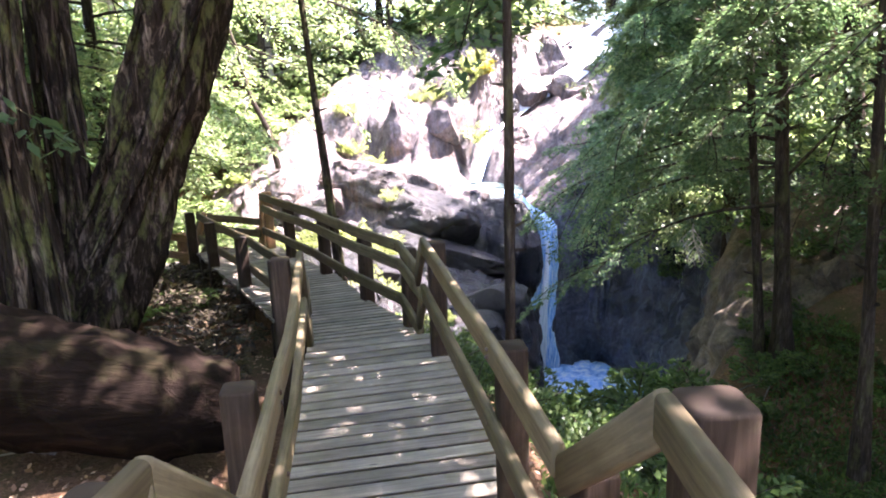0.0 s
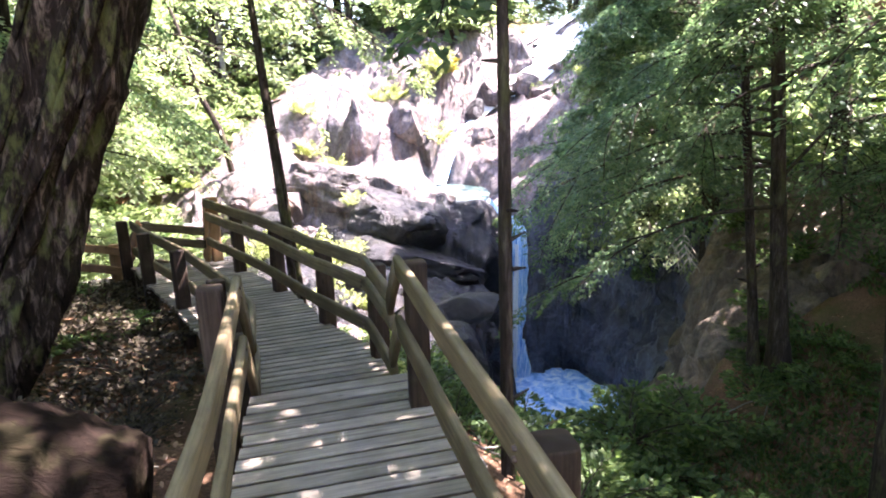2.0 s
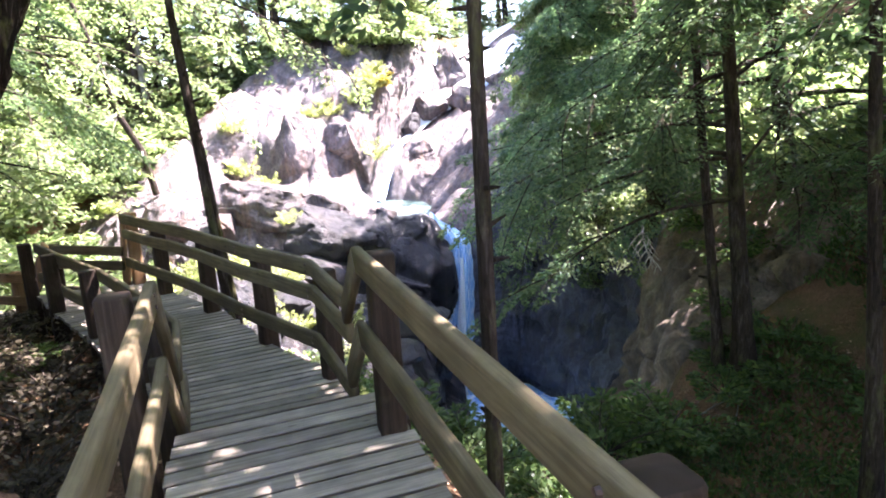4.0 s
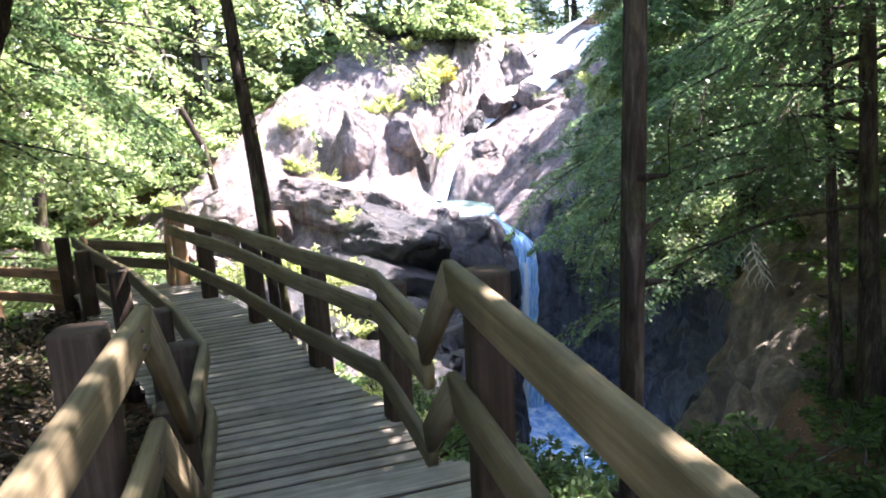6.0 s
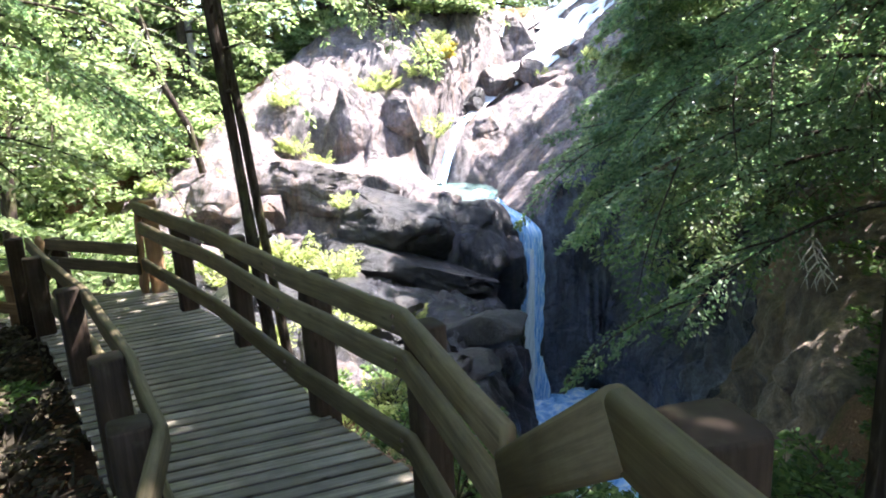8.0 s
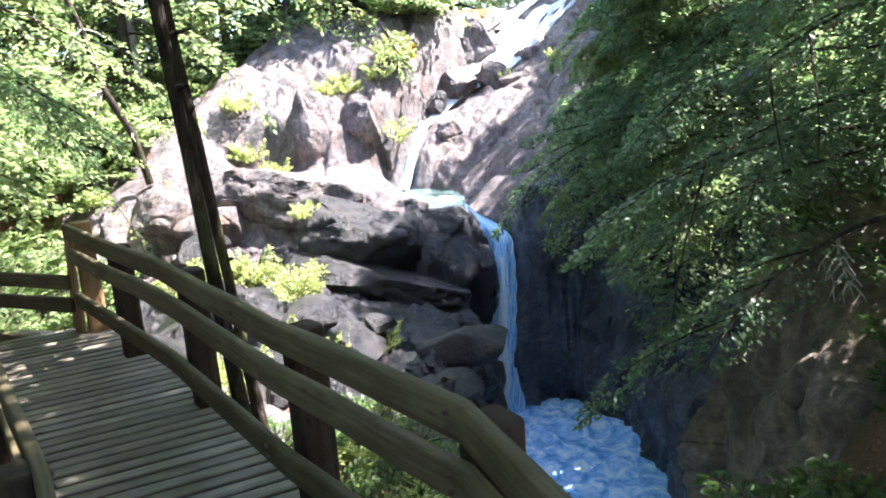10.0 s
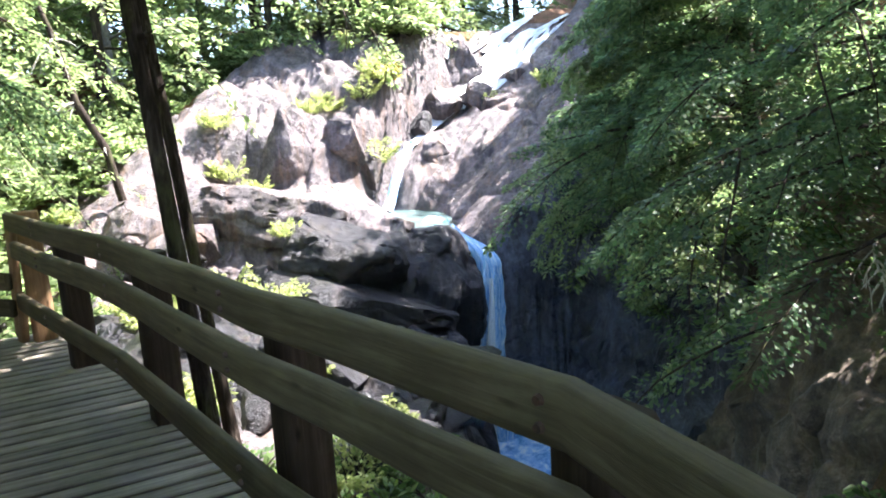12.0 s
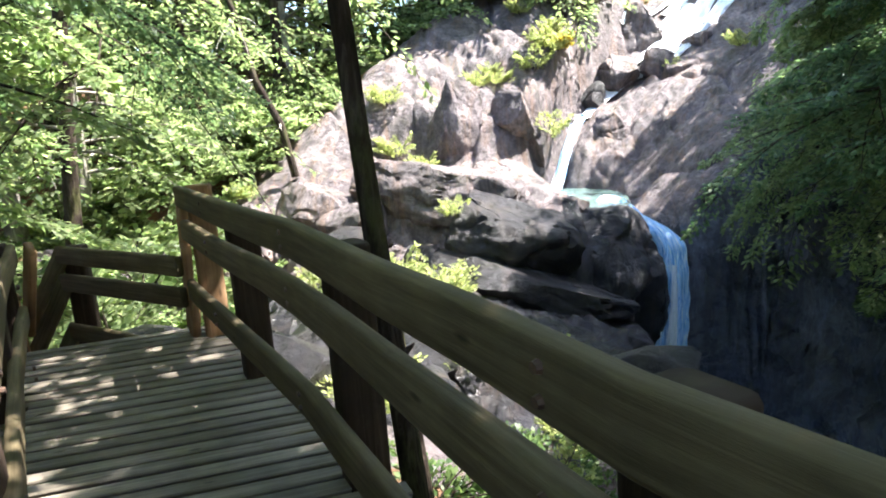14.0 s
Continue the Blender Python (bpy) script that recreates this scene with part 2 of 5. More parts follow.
def ring_mesh(name, rings, uvlen=None, caps=True, smooth=True):
    """A skin over rings of equal point counts, each a list of world points; u runs along, v around, in metres."""
    n, k = len(rings), len(rings[0])
    verts = [tuple(p) for r in rings for p in r]
    faces, uvs = [], []
    us = [0.0]
    for a, b in zip(rings, rings[1:]):
        us.append(us[-1] + (Vector(b[0]) - Vector(a[0])).length)
    vs = [0.0]
    for i in range(k):
        vs.append(vs[-1] + (Vector(rings[0][(i + 1) % k]) - Vector(rings[0][i])).length)
    for i in range(n - 1):
        for j in range(k):
            j2 = (j + 1) % k
            faces.append((i * k + j, i * k + j2, (i + 1) * k + j2, (i + 1) * k + j))
            uvs += [(us[i], vs[j]), (us[i], vs[j + 1]), (us[i + 1], vs[j + 1]), (us[i + 1], vs[j])]
    if caps:
        for row, flip in ((0, True), (n - 1, False)):
            f = [row * k + j for j in range(k)]
            faces.append(tuple(reversed(f)) if flip else tuple(f))
            uvs += [(0.02 * j, 0.05) for j in range(k)]
    me = bpy.data.meshes.new(name)
    me.from_pydata(verts, [], faces)
    layer = me.uv_layers.new(name="map")
    layer.data.foreach_set("uv", np.array(uvs, dtype=np.float32).ravel())
    if smooth:
        me.shade_smooth()
    return me


def section(w, h, r, steps=3):
    """A rounded rectangle, width w, height h, hung from its top edge at 0."""
    pts = []
    for cx, cz, a0 in ((w / 2 - r, -r, 0), (-w / 2 + r, -r, 90), (-w / 2 + r, -h + r, 180), (w / 2 - r, -h + r, 270)):
        for i in range(steps + 1):
            a = radians(a0 + 90 * i / steps)
            pts.append((cx + r * math.cos(a), cz + r * math.sin(a)))
    return pts


def beam(name, path, parent, mat, h=0.14, w=0.055, r=0.02, label=""):
    """A rail of rounded section along a path of points on its top edge, mitred at the bends, with slightly uneven edges."""
    rnd = random.Random(hash_of(path))
    pts = [Vector(p) for p in path]
    fine = [pts[0]]
    for a, b in zip(pts, pts[1:]):
        cut = max(1, int((b - a).length / 0.4))
        fine += [a.lerp(b, (i + 1) / cut) for i in range(cut)]
    rings = []
    for i, p in enumerate(fine):
        t = (fine[min(i + 1, len(fine) - 1)] - fine[max(i - 1, 0)])
        flat = Vector((t.x, t.y, 0)).normalized()
        side = Vector((flat.y, -flat.x, 0))
        up = side.cross(t.normalized())
        up = Vector((0, 0, 1)) if abs(t.normalized().z) < 0.2 else up
        jx, jz = rnd.uniform(-0.004, 0.004), rnd.uniform(-0.004, 0.004)
        rings.append([p + side * (x + jx) + up * (z + jz) for x, z in section(w, h, r)])
    me = ring_mesh(name, rings)
    return mesh_part(name, me, mat, parent, label)


def hash_of(path):
    return int(sum((i + 1) * (p[0] * 131 + p[1] * 71 + p[2] * 37) for i, p in enumerate(path)) * 1000) % 100003


def post(parent, x, y, top, bottom, turn=0.0, mat=None, size=0.17, name="post", label="", lean=0.0):
    rings = []
    sec = section(size, size, size * 0.2, 3)
    c, s = math.cos(turn), math.sin(turn)
    for z, k in ((bottom, 1.0), ((bottom + top) / 2, 1.01), (top - 0.012, 1.0), (top, 0.94)):
        rings.append([Vector((x + (u * c - (v + size / 2) * s) * k + lean * (z - bottom), y + (u * s + (v + size / 2) * c) * k, z)) for u, v in sec])
    rings = [[p for p in r] for r in rings]
    return mesh_part(name, ring_mesh(name, rings), mat or POST, parent, label)


def tubes(name, paths, sides=7, wobble=0.0, seed=1):
    """One mesh of many tapered tubes; each path is a list of (point, radius)."""
    rnd = np.random.RandomState(seed)
    V, Fc, base = [], [], 0
    ang = np.linspace(0, 2 * np.pi, sides, endpoint=False)
    for path in paths:
        P = np.array([tuple(p) for p, _ in path])
        R = np.array([r for _, r in path])
        T = np.gradient(P, axis=0)
        T /= np.linalg.norm(T, axis=1)[:, None] + 1e-9
        ref = np.where(np.abs(T[:, 2:3]) > 0.9, np.array([[1.0, 0, 0]]), np.array([[0, 0, 1.0]]))
        A = np.cross(T, ref)
        A /= np.linalg.norm(A, axis=1)[:, None] + 1e-9
        B = np.cross(T, A)
        n = len(P)
        rr = R[:, None] * (1 + wobble * (rnd.rand(n, sides) - 0.5))
        ringpts = P[:, None, :] + rr[..., None] * (np.cos(ang)[None, :, None] * A[:, None, :] + np.sin(ang)[None, :, None] * B[:, None, :])
        V.append(ringpts.reshape(-1, 3))
        idx = np.arange(n * sides).reshape(n, sides) + base
        a, b = idx[:-1], idx[1:]
        Fc.append(np.stack([a, np.roll(a, -1, 1), np.roll(b, -1, 1), b], -1).reshape(-1, 4))
        base += n * sides
    V, Fc = np.concatenate(V), np.concatenate(Fc)
    return quads(name, V, Fc, True)


def quads(name, V, Fc, smooth=False):
    me = bpy.data.meshes.new(name)
    me.vertices.add(len(V))
    me.vertices.foreach_set("co", np.ascontiguousarray(V, dtype=np.float32).ravel())
    me.loops.add(Fc.size)
    me.loops.foreach_set("vertex_index", np.ascontiguousarray(Fc, dtype=np.int32).ravel())
    me.polygons.add(len(Fc))
    me.polygons.foreach_set("loop_start", np.arange(0, Fc.size, 4, dtype=np.int32))
    me.polygons.foreach_set("loop_total", np.full(len(Fc), 4, dtype=np.int32))
    me.update(calc_edges=True)
    if smooth:
        me.shade_smooth()
    return me


def leaves(name, P, D, N, size, slim=0.5):
    """One mesh of rhombic leaves: points P, lengthwise directions D, normals N, lengths size."""
    D = D / (np.linalg.norm(D, axis=1)[:, None] + 1e-9)
    S = np.cross(D, N)
    S /= np.linalg.norm(S, axis=1)[:, None] + 1e-9
    up = np.cross(S, D)
    L = size[:, None]
    V = np.stack([P, P + D * L * 0.45 + S * L * slim * 0.5 + up * L * 0.05, P + D * L, P + D * L * 0.45 - S * L * slim * 0.5 + up * L * 0.05], 1)
    n = len(P)
    return quads(name, V.reshape(-1, 3), np.arange(n * 4).reshape(n, 4))


# ---- noise over the plan ----
TABLE = np.random.RandomState(7).rand(256, 256)


def vnoise(x, y, k=0):
    x, y = np.asarray(x, float) + 31.7 * k, np.asarray(y, float) + 17.3 * k
    xi, yi = np.floor(x).astype(int), np.floor(y).astype(int)
    fx, fy = x - xi, y - yi
    fx, fy = fx * fx * (3 - 2 * fx), fy * fy * (3 - 2 * fy)
    g = lambda i, j: TABLE[(xi + i) % 256, (yi + j) % 256]
    return (g(0, 0) * (1 - fx) + g(1, 0) * fx) * (1 - fy) + (g(0, 1) * (1 - fx) + g(1, 1) * fx) * fy - 0.5


def fbm(x, y, octaves=5, k=0, gain=0.5):
    return sum(vnoise(x * 2 ** i, y * 2 ** i, k + i) * gain ** i for i in range(octaves))


def blocks(x, y, k=0, slope=0.9):
    """Uneven, tilted blocks with sharp joints, about one to a unit square."""
    x, y = x + 13.1 * k + 0.35 * vnoise(x * 2, y * 2, k), y + 7.7 * k + 0.35 * vnoise(x * 2, y * 2, k + 1)
    xi, yi = np.floor(x).astype(int), np.floor(y).astype(int)
    best, out = np.full(x.shape, 9.0), np.zeros(x.shape)
    for i in (-1, 0, 1):
        for j in (-1, 0, 1):
            a, b = (xi + i) % 256, (yi + j) % 256
            dx = x - (xi + i + 0.15 + 0.7 * TABLE[a, b])
            dy = y - (yi + j + 0.15 + 0.7 * TABLE[b, a])
            d = dx * dx + dy * dy
            h = TABLE[(a + 57) % 256, b] - 0.5 + slope * (dx * (TABLE[a, (b + 91) % 256] - 0.5) + dy * (TABLE[(a + 3) % 256, (b + 33) % 256] - 0.5))
            near = d < best
            out, best = np.where(near, h, out), np.where(near, d, best)
    return out


def step(a, b, v):
    t = np.clip((v - a) / (b - a), 0, 1)
    return t * t * (3 - 2 * t)


# ---- the ground's shape ----
def deck_x(y):
    return np.interp(y, [-8, 1, 3, 5.4, 7, 9, 11.3, 12.5, 15], [0.6, 0.5, 0.05, -0.45, -1.0, -2.2, -4.0, -6.0, -9.0])


def deck_z(y):
    return np.interp(y, [1.0, 1.9, 5.4, 6.2, 11.2, 12.0, 13, 14.5], [0.08, -0.39, -0.39, -0.85, -0.85, -1.35, -1.4, -1.9])


def near_height(x, y):
    s = x - deck_x(y)
    zd = deck_z(y)
    left = zd - 0.55 + 0.1 * np.clip(-s - 0.9, 0, 4) + 0.22 * np.clip(-s - 5, 0, 40)
    right = zd - 0.55 - 0.62 * np.clip(s - 0.8, 0, 4.6) + 0.5 * np.clip(x - 7.0, 0, 60)
    z = np.where(s < 0, left, right) + 0.22 * fbm(x * 0.7, y * 0.7, 4, 3) * np.clip(np.abs(s) - 0.8, 0, 1.5)
    # bank of boulders beyond the walkway
    west = -2.3 - 0.3 * np.clip(x + 5, 0, 6) - 0.06 * np.clip(y - 12, 0, 12) + 0.12 * np.clip(-8 - x, 0, 60)
    east = -3.4 + 0.75 * np.clip(x - 6.2, 0, 4) + 0.4 * np.clip(x - 10, 0, 60) + 0.06 * (y - 12)
    far = np.where(x < 3, west, np.maximum(west * 0 - 3.6, east))
    return z + (far - z) * step(10.5, 13.5, y - 0.25 * np.clip(-x - 3, -6, 3))


STREAM_Y = [26.4, 27.2, 27.9, 28.6, 30, 32.4, 33.4, 34.8, 36, 37.4, 41.5, 46]
STREAM_X = [3.0, 2.95, 2.2, 1.5, 0.85, -0.1, 0.3, 1.15, 2.0, 3.5, 7.7, 11.5]
STREAM_Z = [-3.85, -3.6, -3.0, -2.85, -2.9, -2.85, -1.5, -0.15, 0.4, 1.5, 5.1, 7.2]


def seams(x, y, k=0, width=0.03):
    """Long, wandering joints in the rock: 1 along each of them."""
    v = vnoise(x * 0.31, y * 0.22, k) + 0.3 * vnoise(x * 0.9, y * 0.7, k + 5)
    return np.exp(-((v / width) ** 2))


def rock_height(x, y):
    # the great slab, domed, rising away from the stream
    slab = -1.35 + 0.62 * (y - 27.6) + 0.10 * np.clip(y - 34, 0, 5) - 0.02 * np.clip(y - 33, 0, 6) ** 2 - 0.09 * np.clip(x + 1, 0, 6)
    slab = np.minimum(slab, 5.25 + 0.25 * vnoise(x * 0.3, y * 0.3, 8))
    edge = np.interp(y, [24, 27, 31, 36, 39], [-11.8, -11.0, -9.2, -6.4, -3.5])
    slab = slab - 0.55 * np.clip(edge + 1.4 - x, 0, 4)
    # exfoliating shells: low rounded steps across the slab
    wave = (y + 0.45 * x + 1.6 * vnoise(x * 0.22, y * 0.3, 21)) / 2.3
    shell = wave - np.floor(wave)
    slab = slab + 0.3 * (shell - step(0.86, 1.0, shell)) * step(29, 31, y)
    # ledge with shrubs under the top of the slab
    top = step(33.4, 33.9, y + 0.5 * vnoise(x * 0.5, y * 0.2, 6) + 0.12 * x)
    slab = slab - 0.55 * (1 - top) * step(-4.6, -3.2, x) * step(30.6, 31.2, y)
    # broken face above the bench
    bench = -1.2 - 0.36 * np.clip(x + 2.4, 0, 3.5) + 0.02 * (y - 27) + 0.16 * np.sin(y * 1.3 + x * 0.4)
    face = step(30.1, 31.2, y - 0.28 * np.clip(x + 2.5, 0, 4) + 0.35 * np.sin(x * 1.5) + 0.5 * vnoise(x * 0.8, y * 0.3, 5))
    inner = step(-6.8, -4.8, x + 0.3 * (y - 28))
    low = np.minimum(slab, bench)
    z = slab + (low + (slab - low) * face - slab) * inner
    # right side of the stream
    cx, cz = np.interp(y, STREAM_Y, STREAM_X), np.interp(y, STREAM_Y, STREAM_Z)
    right = np.maximum(-2.6 + 0.70 * (x - 1.95) + 0.30 * (y - 31), -2.1 + 0.82 * (y - 32.0) + 0.2 * (x - 1))
    grain = ((y * 0.9 - x * 0.55) + 0.8 * vnoise(x * 0.3, y * 0.3, 31)) / 1.15
    grain = grain - np.floor(grain)
    right = right + 0.2 * (grain - step(0.8, 1.0, grain))
    right = np.minimum(right, 5.5 + 0.5 * np.clip(x - 8.5, 0, 60))
    held = np.minimum(right, cz + 0.15 + 0.35 * np.clip(x - cx - 0.8, 0, 60))
    right = right + (held - right) * step(34.6, 36.0, y)
    rim = np.interp(y, [27, 31, 33, 35.2, 37.8, 40], [0.4, -0.2, 0.0, 1.15, 2.9, 4.6]) + 0.25 * vnoise(x * 0.2, y * 0.9, 15)
    z = z + (right - z) * step(-0.15, 0.35, x - rim)
    sill = -2.44 - 0.9 * np.clip(26.4 - y, 0, 9) - 1.6 * np.clip(x - 1.6, 0, 9) + 0.08 * vnoise(x * 1.7, y * 1.7, 52)
    z = np.where((y < 28.2) & (x > -1.5), np.maximum(z, sill), z)
    wide = np.interp(y, [26.6, 28, 29, 32, 32.6, 34.6, 36, 38, 42], [0.5, 0.8, 1.3, 1.2, 0.45, 0.5, 0.9, 1.5, 2.3])
    z = z + (cz - z) * np.exp(-((x - cx) / wide) ** 4)
    pan = np.exp(-(((x - 0.85 + 0.16 * (y - 29.8)) / 1.15) ** 2 + ((y - 30.0) / 2.7) ** 2) ** 3)
    z = z + (-2.95 - z) * pan
    front = step(24.3, 25.6, y + 0.25 * np.clip(x, -4, 0) + 0.5 * vnoise(x * 0.8, y * 0.2, 9))
    foot = -3.2 - 0.3 * np.clip(x + 5, 0, 6)
    z = foot + (z - foot) * front
    hill = 4.7 + 0.12 * (y - 39.5) + 0.15 * np.clip(np.abs(x) - 8, 0, 30)
    z = np.where((y > 39.5) & (x < cx - 2.0), np.maximum(z, hill), z)
    z = z + np.clip(y - 39.5, 0, 5) * 0.6 * step(2.2, 4.0, x - cx) * step(80, 50, y)
    leftwood = -1.6 + 0.40 * np.clip(y - 27, 0, 13) + 0.12 * np.clip(-11 - x, 0, 80)
    return z + (leftwood - z) * step(-0.2, -1.8, x - edge)


def gorge(x, y):
    """How far a place lies inside the ravine, 0 to 1."""
    xw = np.interp(y, [11, 13, 18, 24, 27], [1.4, 0.4, 0.2, 0.9, 1.9]) + 0.8 * vnoise(x * 0.1, y * 0.7, 2)
    xe = np.interp(y, [11, 14, 20, 24, 26.4, 27.2], [5.4, 6.2, 8.6, 8.4, 7.2, 6.2]) + 0.5 * vnoise(x * 0.1, y * 0.5, 4)
    return step(0, 1.5, x - xw) * step(0, 2.6, xe - x) * step(10.6, 13.2, y) * step(27.2, 26.2, y)


def height(x, y):
    x, y = np.asarray(x, float), np.asarray(y, float)
    n, r = near_height(x, y), rock_height(x, y)
    z = n + (r - n) * step(22.0, 25.0, y - 0.2 * np.clip(-x - 6, 0, 5))
    g = gorge(x, y)
    z = z + (-10.4 - z) * g
    rough = np.clip(step(13, 16, y) + g, 0, 1) * step(60, 40, y)
    cx = np.interp(y, STREAM_Y, STREAM_X)
    wide = np.interp(y, [26.5, 27.5, 29, 32, 33, 36, 40], [0.6, 1.2, 1.7, 1.4, 0.7, 0.9, 1.6])
    rough = rough * (1 - 0.92 * np.exp(-((x - cx) / wide) ** 4) * step(26.2, 26.8, y))
    rough = rough * (1 - 0.85 * np.clip(6 * g * (1 - g), 0, 1))
    clean = step(25.0, 26.5, y - 0.2 * np.clip(-x - 5, 0, 4))
    crag = 0.55 * np.abs(fbm(x * 0.55, y * 0.55, 5, 11)) + 0.22 * np.abs(fbm(x * 2.1, y * 2.1, 4, 23))
    crag = crag * (1 - 0.62 * clean) + clean * (0.3 * seams(x, y, 3) + 0.22 * seams(x * 1.7, y * 1.9, 9, 0.025))
    cut = (0.75 * blocks(x * 0.42, y * 0.6, 1) + 0.3 * blocks(x * 1.2, y * 1.6, 2)) * (1 - clean) * (1 - 0.7 * step(-5.5, -4, x) * step(18.5, 20, y) * (1 - g))
    broken = 0.5 + 0.5 * step(-0.1, 0.15, vnoise(x * 0.25, y * 0.25, 44))
    broken = broken * (1 - 0.85 * step(29.4, 30.0, y) * step(32.6, 31.8, y) * step(-7, -5.5, x) * step(1.0, 0.0, x))
    cut = cut + clean * broken * (0.26 * blocks(x * 0.5 + 0.3 * y, y * 0.45, 6, 1.3) + 0.11 * blocks(x * 1.5 + 0.6 * y, y * 1.3, 7, 1.3)) * step(39, 37, y)
    return z - rough * crag + rough * 0.12 + rough * cut


def H(x, y):
    return float(height(np.array([x]), np.array([y]))[0])


def sheet(name, xs, ys, drop=None, craggy=False):
    X, Y = np.meshgrid(xs, ys)
    Z = height(X, Y)
    if drop is not None:
        Z = Z - drop(X, Y)
    if craggy:
        gy, gx = np.gradient(Z, ys, xs)
        w = 1 / np.sqrt(1 + gx * gx + gy * gy)
        steep = np.clip(1.25 * (1 - w), 0, 1)
        u, v = (X + Y) * 0.8 + Z * 0.55, Z * 0.85 - (X + Y) * 0.5
        out = steep * (0.7 * blocks(u * 0.28, v * 0.42, 3, 1.3) + 0.24 * blocks(u * 0.9, v * 1.5, 4, 1.2) + 0.2 * fbm(u * 1.3, v * 2.2, 4, 70))
        out = out * (1 - 0.7 * step(27, 28.5, Y))
        out = out * (1 - 0.9 * np.exp(-((X - np.interp(Y, STREAM_Y, STREAM_X)) / 2.2) ** 4) * step(27, 28, Y))
        X, Y, Z = X - gx * w * out, Y - gy * w * out, Z + w * out
    V = np.stack([X, Y, Z], -1).reshape(-1, 3)
    idx = np.arange(len(xs) * len(ys)).reshape(len(ys), len(xs))
    Fc = np.stack([idx[:-1, :-1], idx[:-1, 1:], idx[1:, 1:], idx[1:, :-1]], -1).reshape(-1, 4)
    return quads(name, V, Fc, True)

# ---- ground and rock ----
def spread(a, b, fine, far, grow=1.25):
    core = list(np.arange(a, b + 1e-6, fine))
    lo, hi, d = [], [], fine
    v = core[0]
    w = core[-1]
    while v > -far:
        d *= grow
        v -= d
        w += d
        lo.insert(0, v)
        hi.append(w)
    return np.array(lo + core + hi)


inside = lambda x, y: 7.0 * step(-15.5, -14.5, x) * step(15.5, 14.5, x) * step(13.0, 14.0, y) * step(44.0, 43.0, y)
ground = mesh_part("ground", sheet("ground", spread(-16, 16, 0.25, 420), spread(-8, 46, 0.25, 420), inside), SOIL)
tagged(ground, "brown leaf-littered forest floor with moss patches", "ground", kind="structure")
cliff_me = sheet("rock_face", np.concatenate([np.arange(-15.5, -5, 0.12), np.arange(-5, 9.6, 0.07), np.arange(9.6, 15.5, 0.14)]), np.concatenate([np.arange(12.4, 23, 0.12), np.arange(23, 36, 0.07), np.arange(36, 44.4, 0.13)]), lambda x, y: 0.7 * (1 - step(12.5, 13.3, y) * step(44.3, 43.6, y) * step(-15.4, -14.7, x) * step(15.3, 14.7, x)), True)
cliff = mesh_part("rock_face", cliff_me, GRANITE)
cliff_me.materials.append(WETROCK_SHADED)
cliff_me.materials.append(BROWNROCK)
cliff_me.materials.append(SOIL)
cliff_me.materials.append(WALLROCK)
nf = len(cliff_me.polygons)
cen = np.zeros(nf * 3, dtype=np.float32)
cliff_me.polygons.foreach_get("center", cen)
cen = cen.reshape(-1, 3)
wob = fbm(cen[:, 0] * 0.5, cen[:, 1] * 0.5, 4, 40) * 2.0
slot = np.zeros(nf, dtype=np.int32)
# wet rock; on the bank its dark colour also stands for shade
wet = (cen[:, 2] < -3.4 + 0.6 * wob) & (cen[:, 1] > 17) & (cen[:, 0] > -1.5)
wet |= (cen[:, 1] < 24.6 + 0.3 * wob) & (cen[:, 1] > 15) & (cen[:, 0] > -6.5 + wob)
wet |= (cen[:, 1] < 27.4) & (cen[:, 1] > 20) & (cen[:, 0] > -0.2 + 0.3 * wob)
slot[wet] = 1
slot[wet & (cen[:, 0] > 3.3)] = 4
slot[(cen[:, 1] < 18.3 + 0.6 * wob) & (cen[:, 0] > 1.0)] = 2
bed_x = np.interp(cen[:, 1], STREAM_Y, STREAM_X)
edge_x = np.interp(cen[:, 1], [24, 27, 31, 36, 39], [-11.8, -11.0, -9.2, -6.4, -3.5])
slot[((cen[:, 1] > 40 + wob) & (cen[:, 0] < bed_x - 2.4)) | (cen[:, 0] < edge_x - 0.6 + wob) | (cen[:, 0] > 10.5 + wob + 3.0 * (cen[:, 1] > 36)) | ((cen[:, 1] < 13.4 + 0.5 * wob) & (cen[:, 0] < -0.5))] = 3
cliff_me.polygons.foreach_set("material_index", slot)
tagged(cliff, "pale granite slabs and dark wet ravine walls, shade in their colour", "rock face", kind="structure")


